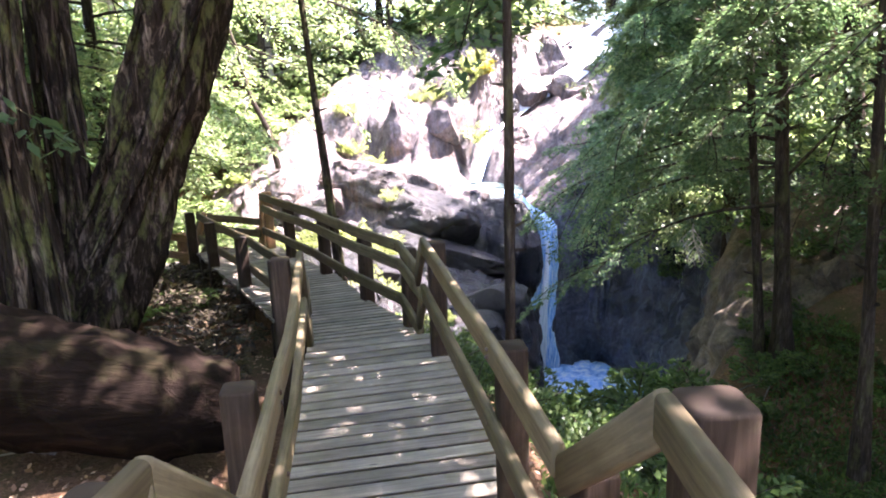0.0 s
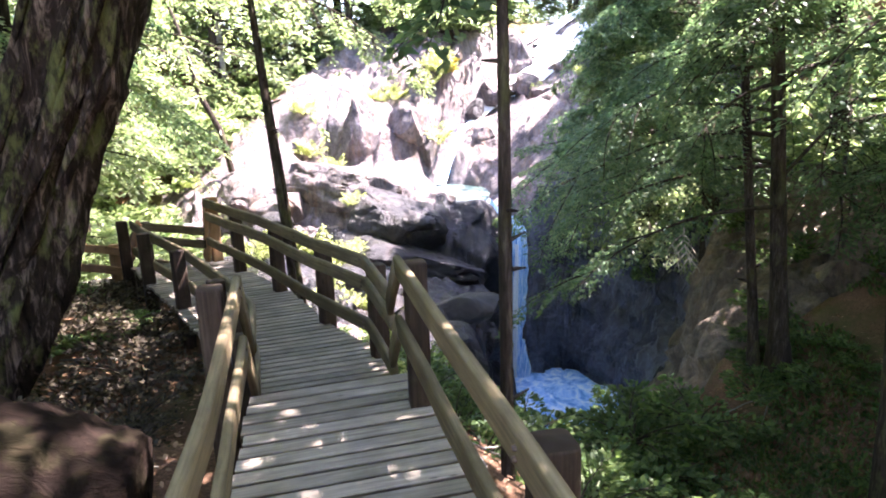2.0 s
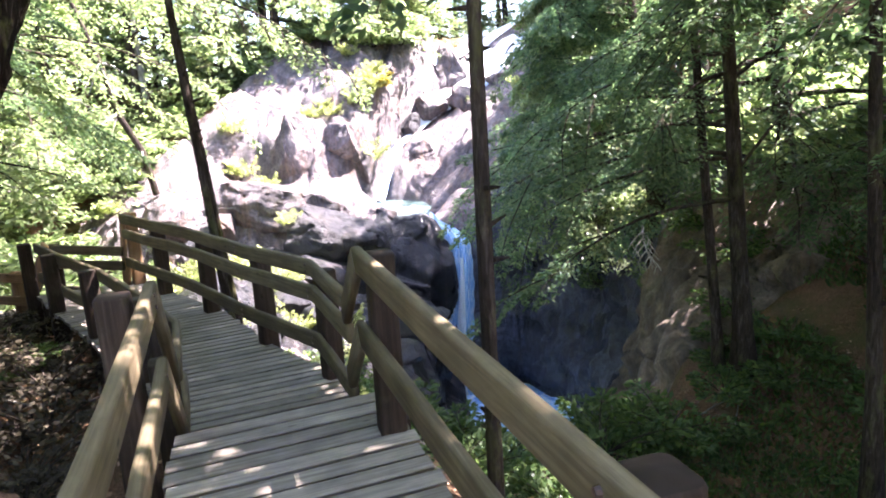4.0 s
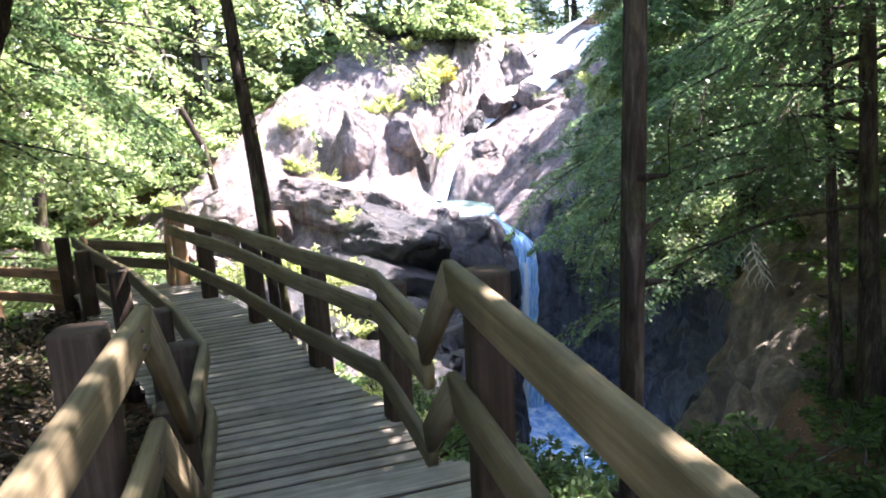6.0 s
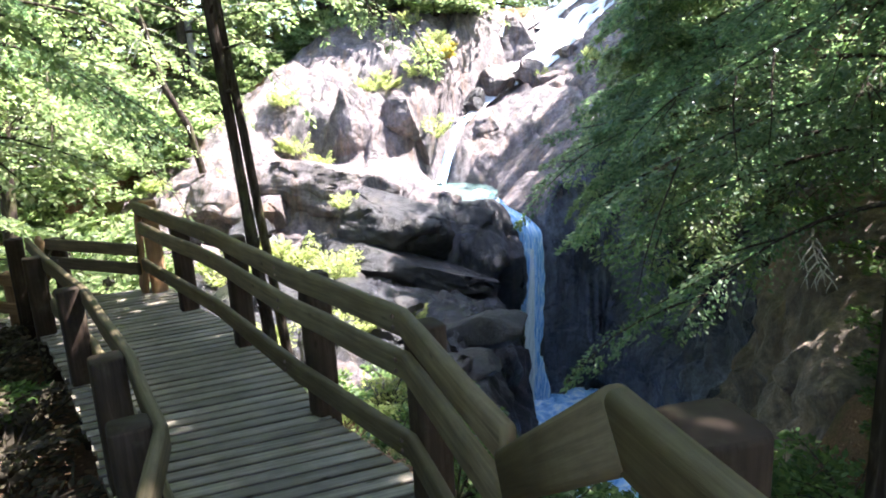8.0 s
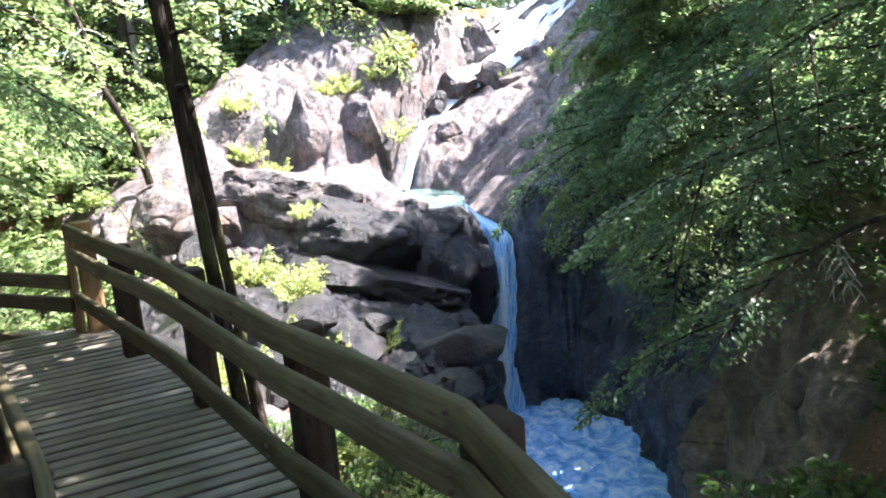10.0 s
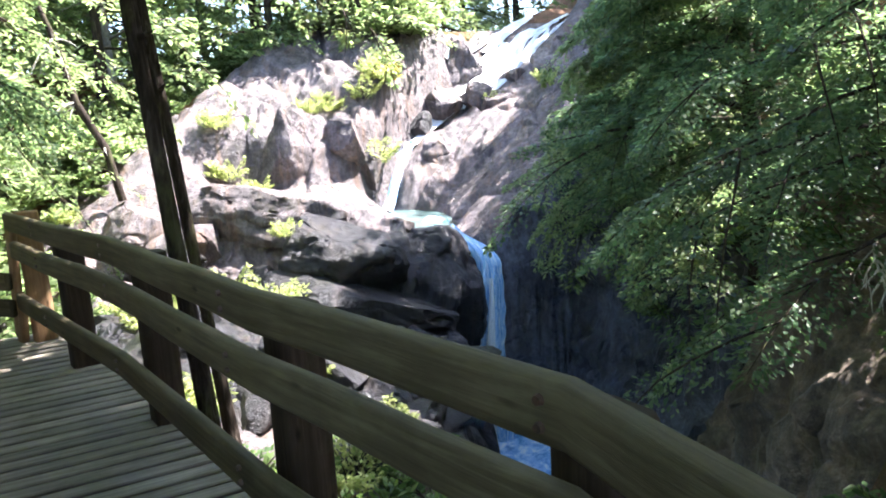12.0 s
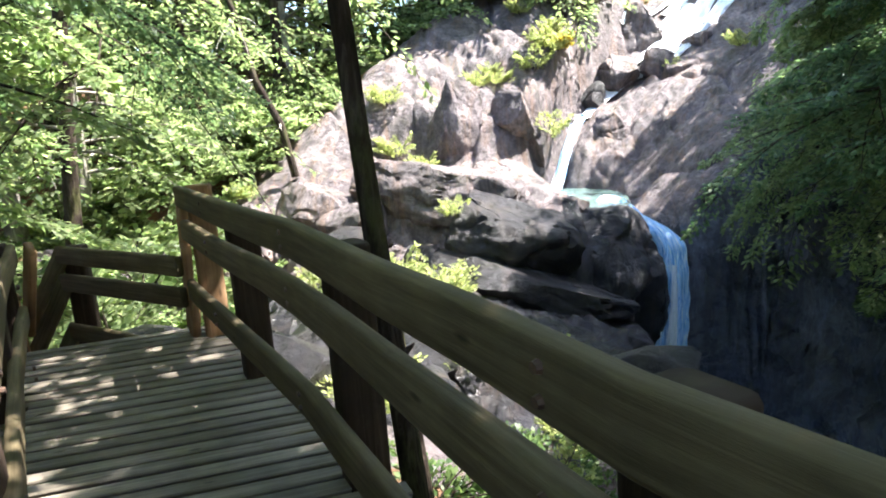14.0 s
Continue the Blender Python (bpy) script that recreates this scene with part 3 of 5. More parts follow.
def boulder(at, size, turn=0.0, tilt=0.0, seed=1, mat=None, cuts=9, label="", detail=5, sharp=0.98):
    """An angular rock: a ball cut by random planes and roughened."""
    rnd = random.Random(seed)
    bm = bmesh.new()
    bmesh.ops.create_icosphere(bm, subdivisions=detail, radius=1.0)
    planes = [(Vector((rnd.gauss(0, 1), rnd.gauss(0, 1), rnd.gauss(0, 0.8))).normalized(), rnd.uniform(0.42, 0.8)) for _ in range(cuts + 6)]
    shift = Vector((seed * 3.7, seed * 1.3, 0))
    m = pose(*at, tilt, 0, turn)
    bed = Vector((rnd.uniform(-0.3, 0.3), rnd.uniform(-0.3, 0.3), 1)).normalized()
    for v in bm.verts:
        p = v.co.copy()
        for n, d in planes:
            e = p.dot(n) - d
            if e > 0:
                p -= n * e * sharp
        q = p * 1.3 + shift
        layer = p.dot(bed) * 2.3 + 0.6 * noise.noise(q)
        ledge = (layer - math.floor(layer)) ** 3
        p *= 1.15 + 0.09 * noise.fractal(q, 0.9, 2.1, 5) - 0.06 * ledge + 0.05 * noise.ridged_multi_fractal(p * 3.1 + shift, 0.9, 2.0, 5, 0.8, 1.5) - 0.05
        v.co = m @ Vector((p.x * size[0], p.y * size[1], p.z * size[2]))
    ob = part("boulder", bm, mat or GRANITE, smooth=True)
    ob.data.set_sharp_from_angle(angle=radians(32))
    return tagged(ob, label or "grey angular granite boulder beside the stream", "boulder", "boulders of the stream bank")


def hewn(at, size, turn, dip, seed, mat, label, power=2.8, taper=0.0, detail=5, ledges=0.03, lump=0.2):
    """A water-worn rock with broad faces and bedding, dipping along its length."""
    rnd = random.Random(seed)
    bm = bmesh.new()
    bmesh.ops.create_icosphere(bm, subdivisions=detail, radius=1.0)
    shift = Vector((seed * 2.3, seed * 5.1, seed * 0.7))
    planes = [(Vector((rnd.gauss(0, 1), rnd.gauss(0, 1), rnd.gauss(0, 0.6))).normalized(), rnd.uniform(0.6, 0.92)) for _ in range(12)]
    m = pose(*at, 0, dip, turn)
    for v in bm.verts:
        p = v.co.normalized()
        p = p / (abs(p.x) ** power + abs(p.y) ** power + abs(p.z) ** power) ** (1 / power)
        for n, d in planes:
            e = p.dot(n) - d
            if e > 0:
                p = p - n * e * 0.94
        w = Vector((p.x * size[0], p.y * size[1], p.z * size[2]))
        layer = w.z * 1.2 + 0.8 * noise.noise(w * 0.6 + shift)
        saw = layer - math.floor(layer)
        grow = 1 + lump * noise.noise(w * 0.55 + shift) + 0.08 * noise.fractal(w * 1.5 + shift, 0.8, 2.1, 7) + 0.05 * noise.ridged_multi_fractal(w * 1.1 + shift, 0.9, 2.0, 6, 0.8, 1.5) - ledges * max(0.0, saw - 0.72) / 0.28
        grow -= 0.10 * math.exp(-(noise.noise(w * 0.7 - shift) / 0.03) ** 2)
        k = 1 - taper * (p.z + 1) / 2
        v.co = m @ Vector((w.x * grow * k, w.y * grow * k, w.z * grow))
    ob = part("boulder", bm, mat, smooth=True)
    ob.data.set_sharp_from_angle(angle=radians(38))
    return tagged(ob, label, "boulder", "boulders of the stream bank")


# large rocks of the bank and the fall
hewn((-3.6, 26.6, -1.75), (2.6, 1.2, 0.85), 4, 9, 3, GRANITE, "humped tawny granite boulder above the dark rocks")
hewn((-7.2, 26.4, -1.9), (1.5, 1.0, 0.75), -6, 4, 38, GRANITE, "low pale granite boulder at the edge of the bench")
hewn((-5.9, 25.5, -2.35), (1.1, 0.8, 0.6), 20, -5, 37, GRANITE, "low pale granite boulder at the edge of the bench")
hewn((-1.35, 25.2, -3.0), (2.2, 1.2, 1.25), -3, 23, 5, ROCK_SHADED, "dark rounded whaleback boulder in the middle of the bank", 2.3)
hewn((0.9, 26.1, -3.3), (1.1, 0.8, 0.8), 10, 14, 6, ROCK_SHADED, "dark rock closing the front of the upper pool")
hewn((-1.2, 24.2, -4.1), (2.9, 1.2, 0.72), 2, 14, 8, ROCK_SHADED, "long flat dark slab with a pale top", 3.4)
hewn((-0.6, 23.3, -5.55), (2.6, 1.2, 0.85), 6, 18, 12, ROCK_SHADED, "split dark slab below the flat rock", 3.0)
hewn((-3.4, 22.5, -5.2), (1.6, 1.2, 0.8), 15, 8, 14, ROCK_SHADED, "grey slab low on the bank")
hewn((1.5, 23.5, -7.2), (0.85, 0.9, 0.8), 10, 8, 15, WETROCK_SHADED, "wet boulder over the plunge pool, darkened for shade", 7.0, lump=0.08)
hewn((1.3, 23.2, -8.9), (1.1, 1.0, 1.1), 0, 0, 19, WETROCK_SHADED, "wet block at the foot of the fall, darkened for shade", 7.0, lump=0.08)
hewn((1.95, 26.6, -5.0), (0.75, 0.65, 1.6), 5, 3, 21, WETROCK_SHADED, "wet pillar of rock beside the fall, darkened for shade", 3.0)
hewn((1.4, 25.6, -7.0), (0.95, 0.9, 1.8), 20, 0, 22, WETROCK_SHADED, "wet block at the foot of the fall, darkened for shade", 3.0)
hewn((-0.9, 21.4, -6.9), (2.0, 1.3, 0.9), 10, 12, 27, ROCK_SHADED, "dark jagged boulder low on the bank")
hewn((0.7, 20.4, -8.5), (1.4, 1.3, 1.0), 30, 8, 28, WETROCK_SHADED, "dark jagged boulder low on the bank")
hewn((1.0, 17.6, -9.3), (1.3, 1.3, 1.1), 40, 0, 29, WETROCK_SHADED, "dark jagged boulder low on the bank")
hewn((0.0, 26.9, -2.3), (0.6, 0.4, 0.4), 10, 12, 31, GRANITE, "low reddish boulder beside the upper pool")
hewn((-3.45, 30.6, -0.1), (1.4, 1.0, 1.8), 12, 4, 41, GRANITE, "broad shaded granite block under the slab", 6.0, 0.45, lump=0.05)
hewn((-1.55, 31.3, 0.35), (0.9, 0.8, 0.85), -8, 6, 42, GRANITE, "squared granite block with an undercut foot", 7.0, lump=0.05)
hewn((-0.5, 32.3, -0.9), (0.45, 0.5, 0.75), 10, 0, 45, GRANITE, "reddish granite block beside the small fall", 3.2)
hewn((2.35, 33.9, -0.7), (0.85, 0.7, 1.0), 20, -18, 46, GRANITE, "worn pale boulder beside the small fall", 2.4)
hewn((1.9, 35.9, 0.75), (0.75, 0.6, 0.65), 15, 20, 33, ROCK_SHADED, "dark pointed block in the upper cleft", 2.4, 0.5)
hewn((2.9, 36.9, 1.7), (0.9, 0.7, 0.7), 40, 25, 34, GRANITE, "granite block in the upper cleft", 2.6)
hewn((4.7, 37.4, 1.9), (0.95, 0.8, 0.7), 70, 20, 35, GRANITE, "granite block in the upper cascade", 3.0)
hewn((4.3, 39.6, 3.6), (1.3, 1.0, 1.3), 20, 25, 36, GRANITE, "large granite block beside the upper cascade", 3.0)
hewn((6.6, 38.6, 2.6), (1.0, 0.8, 0.6), 130, 10, 43, GRANITE, "granite block in the upper cascade", 3.0)
hewn((9.4, 39.4, 3.6), (1.3, 1.0, 1.3), 30, 15, 44, GRANITE, "dark granite block beside the upper cascade", 3.0)
hewn((5.6, 36.6, 1.5), (1.2, 0.8, 0.7), 25, 18, 47, GRANITE, "granite block in the upper cascade", 3.0)
rnd = random.Random(5)
for i in range(46):
    y = rnd.uniform(13.5, 25.5)
    x = rnd.uniform(-9.5, 0.6 if y > 16 else -1.0)
    s = rnd.uniform(0.3, 0.95)
    if x > -3.9 and y > 19.8:
        continue
    boulder((x, y, H(x, y) + 0.12 * s), (s * rnd.uniform(0.9, 1.5), s, s * rnd.uniform(0.5, 0.8)), rnd.uniform(0, 360), 0, 50 + i, GRANITE if x < -7.0 else ROCK_SHADED, detail=3)
for i in range(4):
    y, x = rnd.uniform(12.5, 15), rnd.uniform(4.8, 8.0)
    s = rnd.uniform(0.4, 0.9)
    boulder((x, y, H(x, y) - 0.1), (s * 1.3, s, s * 0.8), rnd.uniform(0, 360), 30, 120 + i, BROWNROCK if y < 17 else WALLROCK, detail=3, label="rough rock on the ravine wall")


hewn((7.7, 18.4, -7.0), (1.5, 2.6, 3.4), 18, 32, 236, BROWNROCK, "leaning mossy brown rock of the ravine wall", 3.2, 0.25, 6, 0.09)
hewn((7.4, 15.4, -6.2), (1.5, 1.9, 2.6), 28, 36, 235, BROWNROCK, "leaning mossy brown rock of the ravine wall", 3.0, 0.3, 6, 0.09)


# ---- water ----
def ribbon(name, centre, widths, across=14, bulge=0.12, seed=1, drape=None):
    """A sheet of running water along a line of points, wider or narrower on the way."""
    pts = [Vector(p) for p in centre]
    fine, wd = [], []
    for i, (a, b) in enumerate(zip(pts, pts[1:])):
        n = max(2, int((b - a).length / 0.12))
        for j in range(n):
            fine.append(a.lerp(b, j / n))
            wd.append(widths[i] + (widths[i + 1] - widths[i]) * j / n)
    fine.append(pts[-1])
    wd.append(widths[-1])
    for _ in range(2):
        fine = [fine[0]] + [(a + b * 2 + c) / 4 for a, b, c in zip(fine, fine[1:], fine[2:])] + [fine[-1]]
    V, uv = [], []
    run = 0.0
    for i, p in enumerate(fine):
        t = (fine[min(i + 1, len(fine) - 1)] - fine[max(i - 1, 0)]).normalized()
        flat = t.cross(Vector((0, 0, 1)))
        flat = flat.normalized() if flat.length > 1e-4 else Vector((1, -0.2, 0)).normalized()
        if flat.x < 0:
            flat = -flat
        side = flat.lerp(Vector((1, -0.2, 0)).normalized(), min(1.0, max(0.0, (abs(t.z) - 0.3) / 0.4))).normalized()
        if side.x < 0:
            side = -side
        out = side.cross(t).normalized()
        if out.y > 0 and abs(t.z) > 0.75:
            out = -out
        elif abs(t.z) <= 0.75 and out.z < 0:
            out = -out
        run += (fine[i] - fine[i - 1]).length if i else 0
        for j in range(across + 1):
            u = j / across * 2 - 1
            q = p + side * u * wd[i] / 2 * (1 + 0.25 * noise.noise((seed, run * 1.5, u))) + out * (bulge * (1 - u * u) + 0.07 * noise.noise((u * 5 + seed, run * 1.2, 0.3)))
            V.append(tuple(q))
            uv.append((u * wd[i] / 2, run))
    n = across + 1
    if drape is not None:
        A = np.array(V)
        u = np.tile(np.linspace(-1, 1, n), len(fine))
        A[:, 2] = np.maximum(A[:, 2], height(A[:, 0], A[:, 1]) + drape * (1 - 0.9 * np.abs(u) ** 3))
        V = A.tolist()
    Fc = [(i * n + j, i * n + j + 1, (i + 1) * n + j + 1, (i + 1) * n + j) for i in range(len(fine) - 1) for j in range(across)]
    me = bpy.data.meshes.new(name)
    me.from_pydata(V, [], Fc)
    lay = me.uv_layers.new(name="map")
    lay.data.foreach_set("uv", np.array([uv[k] for f in Fc for k in f], dtype=np.float32).ravel())
    me.shade_smooth()
    return me


falls = thing("waterfall", (2.65, 26.3, -9.6), "white-blue waterfall dropping into the ravine", "waterfall")
mesh_part("main_drop", ribbon("main_drop", [(1.35, 28.9, -2.5), (1.75, 28.3, -2.56), (2.05, 28.0, -2.9), (2.4, 27.65, -3.15), (2.75, 27.35, -3.38), (2.98, 27.1, -3.62), (3.04, 26.98, -4.2), (2.98, 26.85, -5.2), (2.85, 26.7, -6.4), (2.7, 26.5, -8.0), (2.6, 26.3, -9.7)], [0.8, 0.6, 0.6, 0.72, 0.88, 0.86, 0.8, 0.9, 1.05, 1.2, 1.8], bulge=0.2), FALL_SHADED, falls)
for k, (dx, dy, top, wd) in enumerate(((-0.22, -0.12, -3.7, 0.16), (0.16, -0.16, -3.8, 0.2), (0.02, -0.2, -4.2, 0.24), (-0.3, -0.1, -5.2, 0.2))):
    mesh_part("falling_strand", ribbon("falling_strand", [(3.0 + dx, 26.95 + dy, top), (2.95 + dx, 26.75 + dy, top - 1.2), (2.8 + dx * 1.4, 26.55 + dy, -6.6), (2.6 + dx * 2, 26.3 + dy, -9.6)], [wd * 0.6, wd, wd * 1.3, wd * 2], across=6, bulge=0.06, seed=40 + k), FROTH_SUNLIT if k == 2 else FALL_SHADED, falls)
mesh_part("second_drop", ribbon("second_drop", [(x, y, H(x, y) + 0.16) for x, y in ((1.3, 35.0), (1.0, 34.6), (0.75, 34.1), (0.5, 33.6), (0.25, 33.1), (0.0, 32.6))] + [(-0.1, 32.2, -2.5)], [0.35, 0.4, 0.42, 0.4, 0.4, 0.5, 0.7], seed=3, drape=0.12), FALL_SHADED, falls)


def bed(y, off=0.0, lift=0.12):
    x = float(np.interp(y, STREAM_Y, STREAM_X)) + off
    return (x, y, H(x, y) + lift)


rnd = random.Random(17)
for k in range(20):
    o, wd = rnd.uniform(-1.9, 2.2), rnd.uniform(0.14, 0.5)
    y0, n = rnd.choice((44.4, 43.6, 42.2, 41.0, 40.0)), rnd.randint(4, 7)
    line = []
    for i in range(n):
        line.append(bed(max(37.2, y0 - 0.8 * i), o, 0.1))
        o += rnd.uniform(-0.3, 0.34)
    mesh_part("cascade_strand", ribbon("cascade_strand", line, [wd * rnd.uniform(0.6, 1.3) for _ in line], across=8, bulge=0.06, seed=20 + k, drape=0.2), FROTH_SUNLIT, falls)
mesh_part("stream", ribbon("stream", [bed(y, 0, 0.12) for y in (37.2, 36.6, 36.0, 35.4, 34.9)], [0.9, 0.7, 0.6, 0.5, 0.5], across=8, bulge=0.05, seed=31, drape=0.2), FROTH_SUNLIT, falls)


def pool(name, cx, cy, z, rx, ry, mat, label, amp=0.06, turn=0.0, res=60):
    V, Fc, uv = [], [], []
    for i in range(res):
        for j in range(48):
            a = j / 48 * 2 * math.pi
            r = (i + 0.3) / res * (1 + 0.12 * noise.noise((math.cos(a) * 2, math.sin(a) * 2, cx)))
            x, y = r * rx * math.cos(a), r * ry * math.sin(a)
            x, y = x * math.cos(turn) - y * math.sin(turn) + cx, x * math.sin(turn) + y * math.cos(turn) + cy
            V.append((x, y, z + amp * noise.fractal((x * 1.3, y * 1.3, 0.5), 0.9, 2.0, 5)))
            uv.append((x, y))
    for i in range(res - 1):
        for j in range(48):
            k = (j + 1) % 48
            Fc.append((i * 48 + j, (i + 1) * 48 + j, (i + 1) * 48 + k, i * 48 + k))
    Fc.append(tuple(range(48)))
    me = bpy.data.meshes.new(name)
    me.from_pydata(V, [], Fc)
    lay = me.uv_layers.new(name="map")
    lay.data.foreach_set("uv", np.array([uv[k] for f in Fc for k in f], dtype=np.float32).ravel())
    me.shade_smooth()
    return tagged(mesh_part(name, me, mat), label, "water", kind="structure")


pool("plunge_pool", 3.9, 20.6, -9.55, 4.2, 7.0, FOAM_SHADED, "foaming white-blue plunge pool", 0.14)
pool("upper_pool", 0.85, 29.9, -2.47, 1.25, 2.75, POOL, "clear greenish upper rock pool", 0.02, 0.16)


# ---- boardwalk ----
def plank_between(parent, a, b, c, d, z, thick=0.045, name="plank", mat=None):
    """A board with corners a, b (one long edge) and d, c (the other), top at z."""
    cs = [Vector((*p, 0)) for p in (a, b, c, d)]
    mid = sum(cs, Vector()) / 4
    def ring(k, dz):
        return [p + (cs[3 - i] - p).normalized() * k + Vector((0, 0, z + dz)) for i, p in enumerate(cs)]
    V = ring(0.022, -thick) + ring(0.0, -0.007) + ring(0.006, 0.0)
    faces = [(3, 2, 1, 0), (8, 9, 10, 11)]
    for r in (0, 4):
        for j in range(4):
            faces.append((r + j, r + (j + 1) % 4, r + 4 + (j + 1) % 4, r + 4 + j))
    me = bpy.data.meshes.new(name)
    me.from_pydata([tuple(v) for v in V], [], faces)
    ax = (cs[1] - cs[0]).normalized()
    ay = Vector((-ax.y, ax.x, 0))
    lay = me.uv_layers.new(name="map")
    uvs = []
    for f in faces:
        for k in f:
            q = V[k] - V[0]
            uvs.append((q.dot(ax), q.dot(ay) + q.z))
    lay.data.foreach_set("uv", np.array(uvs, dtype=np.float32).ravel())
    return mesh_part(name, me, mat or PLANK, parent)


def along(line, f):
    """The point at fraction f of a line's length."""
    pts = [Vector(p) for p in line]
    ls = [(b - a).length for a, b in zip(pts, pts[1:])]
    d = f * sum(ls)
    for a, b, l in zip(pts, pts[1:], ls):
        if d <= l:
            return a.lerp(b, d / l)
        d -= l
    return pts[-1]


def deck(name, left, right, z, label, pitch=0.15):
    base = thing(name, (*left[0], z), label, "boardwalk", kind="structure")
    length = (sum((Vector(b) - Vector(a)).length for a, b in zip(left, left[1:])) + sum((Vector(b) - Vector(a)).length for a, b in zip(right, right[1:]))) / 2
    n = max(1, round(length / pitch))
    rr = random.Random(n)
    gap = 0.03 / pitch
    for i in range(n):
        f0, f1 = (i + gap / 2) / n, (i + 1 - gap / 2) / n
        l0, r0, r1, l1 = along(left, f0), along(right, f0), along(right, f1), along(left, f1)
        ax = (r0 - l0).normalized()
        e0, e1 = ax * rr.uniform(-0.015, 0.02), ax * rr.uniform(-0.015, 0.02)
        plank_between(base, l0 - e0, r0 + e1, r1 + e1, l1 - e0, z + rr.uniform(-0.003, 0.003))
    for k in (0.12, 0.5, 0.88):
        line = [along(left, f / 8).lerp(along(right, f / 8), k) for f in range(9)]
        beam("joist", [(p.x, p.y, z - 0.05) for p in line], base, POST, 0.16, 0.07, 0.008)
    return base


L0, R0 = [(-0.32, -3.0), (-0.22, 1.05)], [(1.3, -3.0), (1.12, 1.32)]
LA, RA = [(-0.28, 1.62), (-0.62, 3.0), (-1.06, 5.22)], [(0.98, 1.9), (0.72, 3.06), (0.14, 5.6)]
LB = [(-1.22, 5.78), (-1.52, 6.62), (-2.15, 7.42), (-3.15, 8.92), (-4.02, 10.1), (-4.75, 11.2)]
RB = [(0.02, 6.16), (-0.3, 7.14), (-0.98, 8.06), (-1.85, 9.6), (-2.76, 10.75), (-3.5, 11.75)]
LC, RC = [(-5.15, 11.45), (-6.2, 12.0)], [(-4.0, 12.15), (-5.3, 12.85)]
deck("upper_deck", L0, R0, 0.08, "weathered grey plank deck at the top")
deck("middle_deck", LA, RA, -0.39, "weathered grey plank deck, sun-dappled")
deck("lower_deck", LB, RB, -0.85, "weathered grey plank deck curving towards the falls", 0.12)
deck("landing", LC, RC, -1.31, "plank landing below the lower deck")


def stair(l0, r0, l1, r1, z0, z1, name="steps"):
    base = thing(name, (*l0, z1), "short flight of grey timber steps", "steps", kind="structure")
    l0, r0, l1, r1 = (Vector(p) for p in (l0, r0, l1, r1))
    n = 2
    for i in range(n):
        a, b = i / n, (i + 1) / n
        z = z0 + (z1 - z0) * (i + 1) / (n + 1)
        m = (a + b) / 2
        for q0, q1 in ((a, m - 0.02), (m + 0.02, b)):
            plank_between(base, l0.lerp(l1, q0), r0.lerp(r1, q0), r0.lerp(r1, q1), l0.lerp(l1, q1), z, name="tread")
    for i in range(n + 1):
        p, q = l0.lerp(l1, i / n), r0.lerp(r1, i / n)
        z = z0 + (z1 - z0) * i / (n + 1)
        beam("riser", [(p.x, p.y, z - 0.047), (q.x, q.y, z - 0.047)], base, PLANK, 0.12, 0.025, 0.005)


stair(L0[-1], R0[-1], LA[0], RA[0], 0.08, -0.39)
stair(LA[-1], RA[-1], LB[0], RB[0], -0.39, -0.85)
stair(LB[-1], RB[-1], LC[0], RC[0], -0.85, -1.31)
# piles under the decks
piles = thing("deck_piles", (-0.5, 4, -2), "dark round timber piles under the boardwalk", "piles", kind="structure")
for x, y, z in ((0.75, 3.0, -0.45), (-0.55, 3.0, -0.45), (0.2, 5.3, -0.45), (-0.95, 5.0, -0.45), (-0.4, 7.0, -0.95), (-1.15, 8.1, -0.95), (-2.0, 9.6, -0.95), (-2.9, 10.75, -0.95), (-3.6, 11.5, -0.95), (-2.1, 7.5, -0.95), (-3.0, 8.9, -0.95), (-4.0, 10.2, -0.95), (-4.6, 11.2, -0.95)):
    post(piles, x, y, z, H(x, y) - 0.5, 0, POST, 0.15, "pile")


def rail_line(parent, pts, z, mat=None, name="rail", **kw):
    return beam(name, [(x, y, z) for x, y in pts], parent, mat or RAIL, **kw)


# railings: rails on the inner side, posts outside
RAILINGS = []


def railing(at, label):
    RAILINGS.append(thing("railing", at, label, "railing", "railings of the boardwalk"))
    return RAILINGS[-1]


g = railing((1.15, 0, 0.08), "timber handrail of the upper deck, stepping down")
rail_line(g, [(1.30, -2.6), (1.07, 1.17)], 1.05)
rail_line(g, [(1.30, -2.6), (1.08, 1.15)], 0.63)
beam("sloping_rail", [(1.06, 1.20, 1.045), (0.85, 1.78, 0.5)], g, RAIL)
beam("sloping_rail", [(1.06, 1.20, 0.62), (0.85, 1.78, 0.1)], g, RAIL)
post(g, 1.21, 1.22, 1.0, -0.9, 0.1, size=0.19)
post(g, 1.34, -0.9, 1.04, -0.6, 0.1, size=0.19)

g = railing((-0.2, 0, 0.08), "timber handrail of the upper deck, stepping down")
rail_line(g, [(-0.34, -2.6), (-0.16, 0.84)], 1.05)
rail_line(g, [(-0.34, -2.6), (-0.16, 0.84)], 0.63)
beam("sloping_rail", [(-0.16, 0.87, 1.045), (-0.22, 1.5, 0.5)], g, RAIL)
beam("sloping_rail", [(-0.16, 0.87, 0.62), (-0.22, 1.5, 0.1)], g, RAIL)
post(g, -0.29, 0.85, 0.93, -0.7, 0, size=0.19)
post(g, -0.42, -1.2, 1.02, -0.5, 0, size=0.19)

g = railing((0.5, 3.4, -0.39), "two-rail timber handrail with dark posts, beside the middle deck")
beam("rail", [(0.85, 1.72, 0.60), (0.57, 3.0, 0.60), (0.05, 5.12, 0.635)], g, RAIL)
